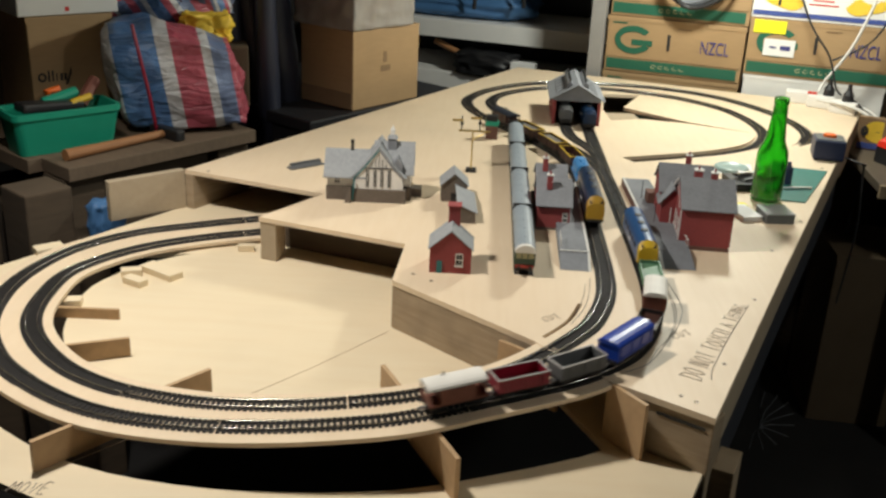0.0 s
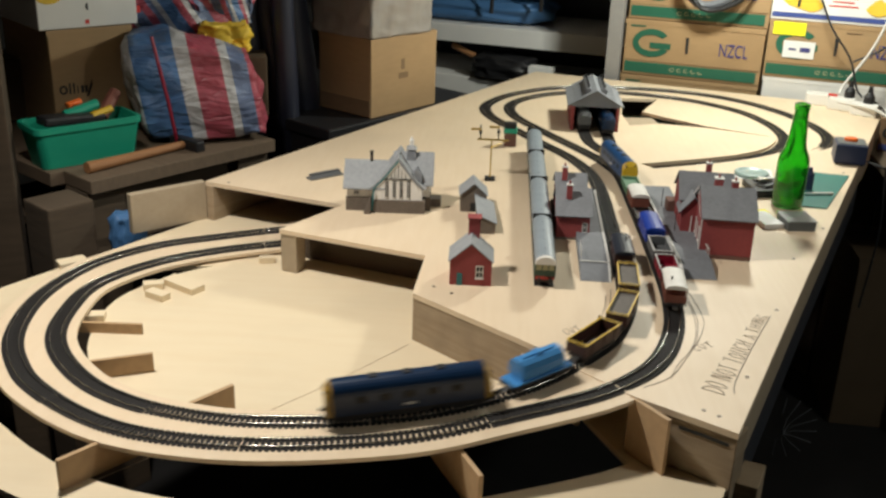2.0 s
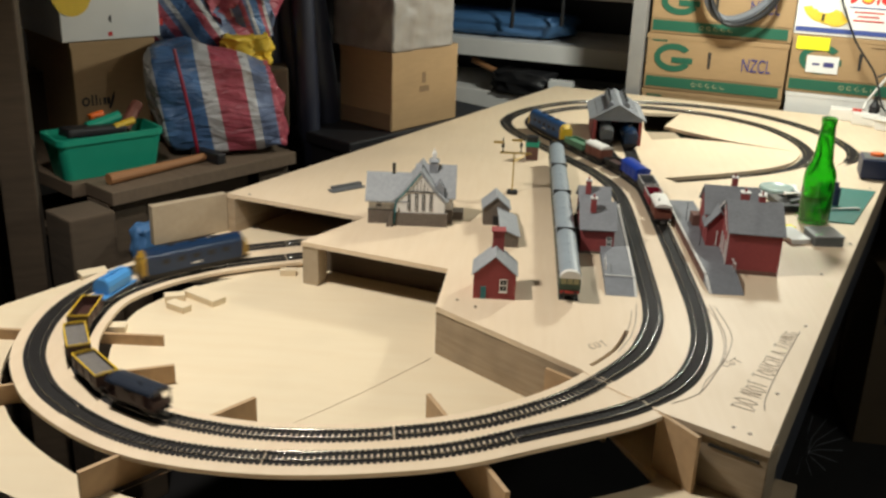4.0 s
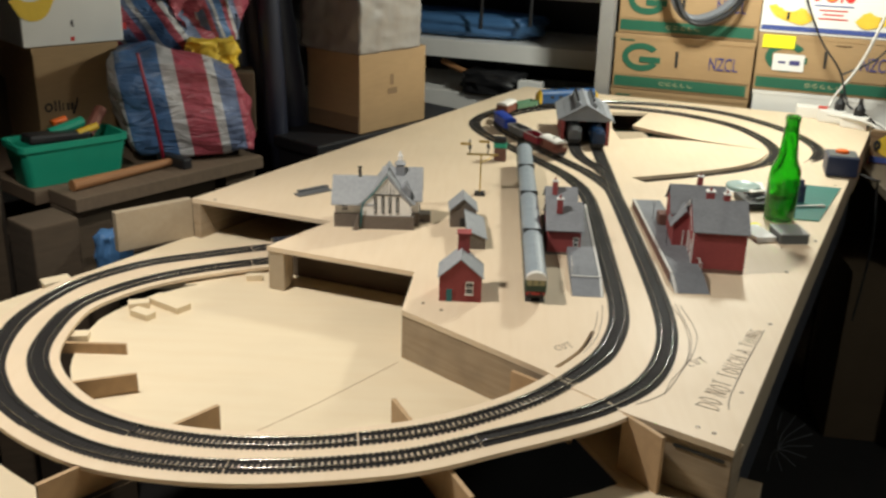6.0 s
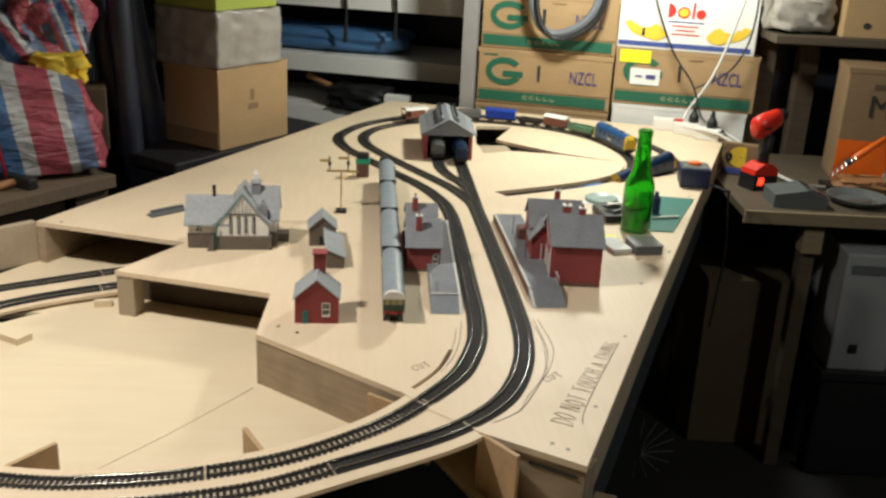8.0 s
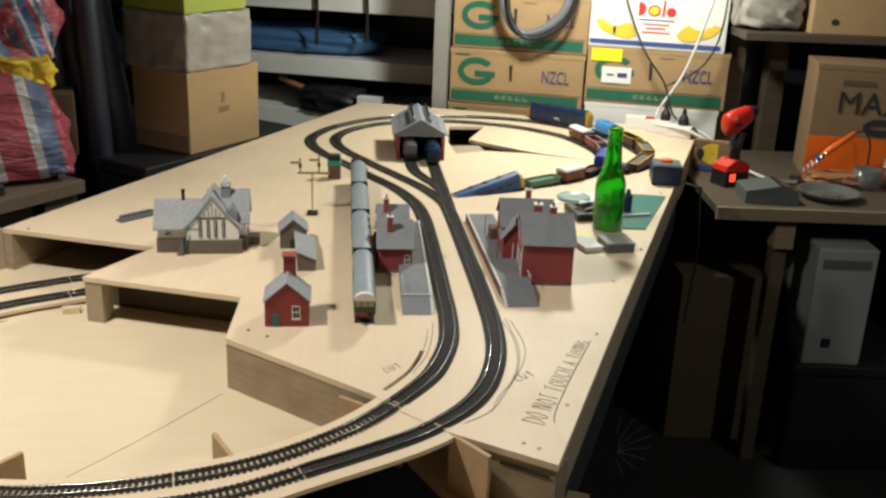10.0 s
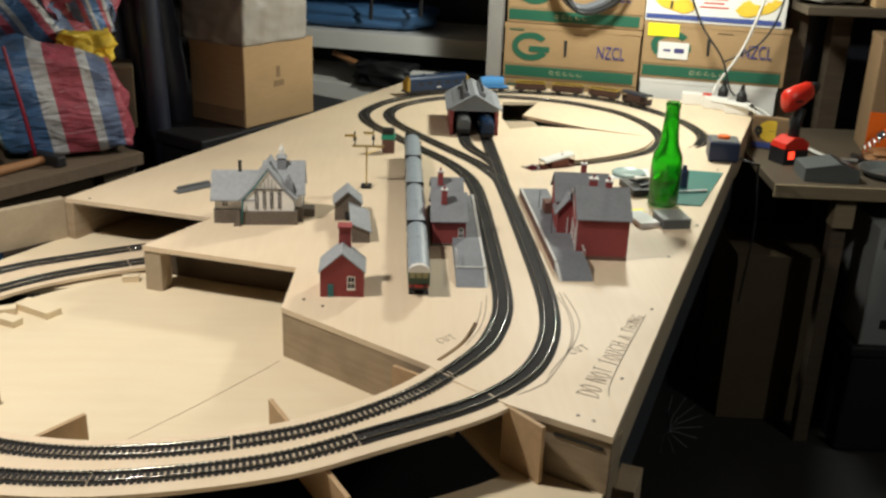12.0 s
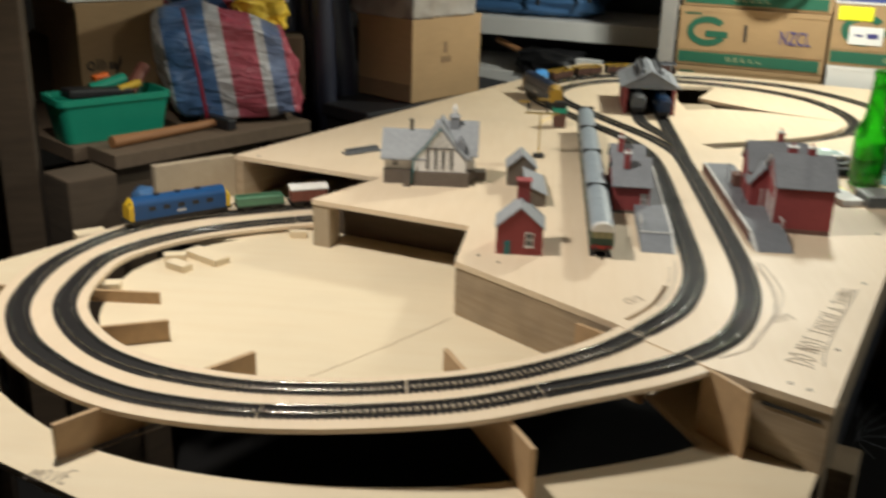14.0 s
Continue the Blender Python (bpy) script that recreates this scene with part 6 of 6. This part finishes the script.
# ---- desk with tools beyond the far end of the board ----
DK = pose(1.058, 2.487, 0, 0, 0, -5)          # x along the desk's front edge, y to the back
DZ = -.072
desk = thing("side_desk", "cluttered wooden desk beyond the railway board, top darkened as dimly lit", "desk", DK)
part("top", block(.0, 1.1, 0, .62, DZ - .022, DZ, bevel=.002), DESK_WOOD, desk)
part("front_rail", block(0.0, 1.1, -.012, -.0005, DZ - .034, DZ - .001, bevel=.0015), DESK_EDGE, desk, "front lipping coloured paler as lit")
part("leg", block(.165, .215, .012, .06, DZ - .115, DZ - .0225), DESK_EDGE, desk)
part("leg", block(.172, .208, .03, .07, FLOOR_Z, DZ - .1155), OLD_TIMBER, desk)
part("leg", block(1.0, 1.06, .03, .09, FLOOR_Z, DZ - .0225), OLD_TIMBER, desk)
part("leg", block(.30, .36, .53, .59, FLOOR_Z, DZ - .0225), OLD_TIMBER, desk)


def drill():
    d = thing("cordless_drill", "red and black cordless drill standing on its battery", "drill", pose(1.164, 2.690, DZ, 0, 0, 22))
    d.scale = (.74, .74, 1.03)
    part("battery", extrude_profile(bmesh.new(), [(-.052, .041), (.062, .033), (.060, .052), (.030, .066), (-.010, .068), (-.046, .054)], -.036, .036), RED_PLASTIC, d)
    part("battery_base", extrude_profile(bmesh.new(), [(-.052, 0), (.058, 0), (.060, .0325), (-.050, .0405)], -.038, .038), RUBBER, d, "black battery pack")
    part("lamp", block(-.032, -.006, -.0395, -.0382, .014, .034, bevel=.0006), GLOW_RED, d, "glowing red charge lamp")
    part("grip", tube(bmesh.new(), [(.012, 0, .05), (.016, 0, .09), (.028, 0, .14)], [.021, .019, .021], 14), RUBBER, d, smooth=True)
    part("motor_body", tube(bmesh.new(), [(-.052, 0, .158), (-.044, 0, .160), (-.010, 0, .166), (.040, 0, .180), (.058, 0, .184)], [.020, .030, .033, .027, .023], 18), RED_PLASTIC, d, smooth=True)
    part("chuck", tube(bmesh.new(), [(.056, 0, .184), (.080, 0, .189), (.094, 0, .192)], [.020, .017, .011], 14), RUBBER, d)
    part("vent", block(-.030, .0, -.0335, -.031, .160, .166), RUBBER, d)
    part("trigger", block(-.012, .0, -.006, .006, .095, .120), GREY_PLASTIC, d)


drill()
ss = thing("soldering_station", "grey sloping soldering station with a dark dial panel", "soldering station", pose(1.212, 2.548, DZ, 0, 0, -6))
ss.scale = (.90, .90, .92)
part("case", extrude_profile(bmesh.new(), [(-.075, 0), (.075, 0), (.075, .030), (.02, .052), (-.075, .036)], -.055, .055), GREY_PLASTIC, ss)
part("panel", block(.0, .062, -.045, .045, .0, .003, pose(.018, 0, .0525, 0, 21.8, 0)), RUBBER, ss)
part("label", block(.018, .045, -.012, .004, .0032, .004, pose(.018, 0, .0525, 0, 21.8, 0)), PALE_METAL, ss)
tray = thing("tool_plate", "dark round plate with bright metal scraps on the desk", "plate", pose(1.388, 2.565, DZ))
part("plate", lathe(bmesh.new(), [(.055, 0), (.075, .012), (.080, .020), (.075, .020), (.052, .006), (.001, .006)], 28), GREY_PLASTIC, tray)
for k in range(6):
    random.seed(70 + k)
    part("scrap", block(-.010, .010, -.003, .003, .0065, .010, pose(random.uniform(-.03, .03), random.uniform(-.035, 0), .0, 0, 0, random.uniform(0, 180))), STEEL, tray)
iron = thing("soldering_iron", "orange handled soldering iron in its coil stand", "soldering iron", pose(1.405, 2.715, DZ, 0, 0, -5))
iron.scale = (.85, .85, .92)
part("stand_base", block(-.05, .05, -.04, .04, 0, .012, bevel=.002), RUBBER, iron)
coil = [(-.03 + .022 * k / 40 * 3.2 + .0, .013 * math.cos(k * .9), .030 + .06 * k / 40 + .013 * math.sin(k * .9)) for k in range(41)]
part("coil", tube(bmesh.new(), coil, .0016, 6), STEEL, iron)
part("handle", tube(bmesh.new(), [(.030, 0, .085), (.05, 0, .100), (.125, 0, .155)], [.008, .011, .009], 12), ORANGE, iron, smooth=True)
part("collar", tube(bmesh.new(), [(.012, 0, .072), (.030, 0, .085)], .010, 12), RUBBER, iron)
part("lead", tube(bmesh.new(), [tuple(p) for p in smooth_line([(.125, 0, .155), (.155, 0, .160), (.18, .0, .12), (.185, 0, .04), (.20, -.03, .006)], False)], .003, 6), RUBBER, iron)
# The carton's brown is darkened in place of the shade on the desk.
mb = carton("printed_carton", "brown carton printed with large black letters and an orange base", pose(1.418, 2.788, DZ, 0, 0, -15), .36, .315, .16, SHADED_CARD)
flat_shape("orange_print", [(.0, .002), (.36, .002), (.36, .118), (.0, .118)], ORANGE, mb)
writing("lettering", "MAX", .088, PRINT_BLACK, mb, pose(.062, -.0015, .185, 90), squeeze=.95)
flat_shape("small_print", [(.07, .262), (.155, .262), (.155, .276), (.07, .276)], CARD_DARK, mb)
flat_shape("disc_print", ring_shape(.185, .150, .045, .024, .018, 0, 359), PRINT_BLACK, mb, -.0024)
dc = carton("fruit_carton", "small pale fruit carton with a large yellow print on the desk", pose(1.110, 2.828, DZ, 0, 0, -24), .098, .088, .022, SHADED_CARD)
flat_shape("blue_line", [(.004, .004), (.094, .004), (.094, .020), (.004, .020)], PRINT_NAVY, dc)
flat_shape("yellow_print", ring_shape(.052, .053, .036, .030, .029, 0, 359, 24), PRINT_YELLOW, dc)
flat_shape("dark_print", ring_shape(.018, .052, .010, .014, .009, 0, 359, 16), PRINT_BLACK, dc, -.0020)
lumpy("crumpled_wire", "pale tangle of wire and paper on the desk", "wire tangle", pose(1.47, 2.69, DZ), .16, .10, .035, WOOD_HANDLE, 31, .35)
jar = solid("glass_jar", lathe(bmesh.new(), [(.001, 0), (.035, .0), (.038, .01), (.038, .055), (.034, .055), (.034, .008), (.001, .006)], 24), CLEAR, "squat clear jar on the desk", "jar", pose(1.54, 2.66, DZ), smooth=True)
lumpy("plastic_bag", "crumpled pale plastic bag on the desk", "plastic bag", pose(1.66, 2.63, DZ), .14, .12, .10, POLYTHENE, 33, .3)

# high shelf with a sack and a carton
hs = thing("wall_shelf", "rough plank wall shelf on dark uprights", "shelf", DK)
part("plank", block(.16, 1.1, .46, .72, .283, .307, bevel=.003), DESK_WOOD, hs)
for x in (.17, .30, 1.04):
    part("upright", block(x, x + .055, .64, .70, FLOOR_Z, .2825), OLD_TIMBER, hs)
part("back_panel", block(-.02, 1.1, .73, .75, FLOOR_Z, .284), HOSE, hs, "dark grey back panel")
lumpy("sack", "pale stuffed sack on the shelf", "sack", DK @ pose(.245, .58, .3075), .19, .18, .12, SACK, 41, .22)
sc = carton("shelf_carton", "brown cardboard carton with a hand-hole on the shelf", DK @ pose(.345, .47, .3075, 0, 0, -3), .36, .20, .22, CARDBOARD)
flat_shape("hand_hole", ring_shape(.065, .035, .011, .009, .0088, 0, 359, 16), PRINT_BLACK, sc)

# pale computer case and clutter under the desk
pc = thing("computer_case", "pale grey computer tower standing in the dark under the desk", "computer case", pose(1.335, 2.455, -.50, 0, 0, -6))
part("case", block(0, .155, 0, .36, .0, .325, bevel=.006), PALE_METAL, pc)
part("badge", block(.045, .068, -.002, .0, .05, .075), RUBBER, pc)
part("drive_bay", block(.015, .14, -.0015, .0, .27, .295), GREY_PLASTIC, pc)
crate = thing("storage_crate", "black lidded crate under the computer tower", "crate", DK)
part("body", block(.27, .59, -.01, .41, FLOOR_Z, -.531, bevel=.01), RUBBER, crate)
part("lid", block(.26, .60, -.02, .42, -.53, -.5005, bevel=.006), RUBBER, crate)
carton("dark_carton", "cardboard carton under the desk, darkened as in shade", DK @ pose(-.02, .14, FLOOR_Z), .26, .50, .28, CARD_DARK)
web = thing("frayed_wires", "pale frayed wire ends hanging under the board", "wires", pose(.755, 2.125, -.563))
for k in range(9):
    a = radians(-100 + 24 * k)
    part("strand", tube(bmesh.new(), [(0, 0, 0), (.03 * math.cos(a), .02, .03 * math.sin(a)), (.078 * math.cos(a) + .01, .03, .078 * math.sin(a))], .0008, 5), CABLE_GREY, web)
part("hanger", tube(bmesh.new(), [(0, 0, 0), (-.02, .02, .15), (-.03, .05, .445)], .0015, 6), RUBBER, web)


motions()
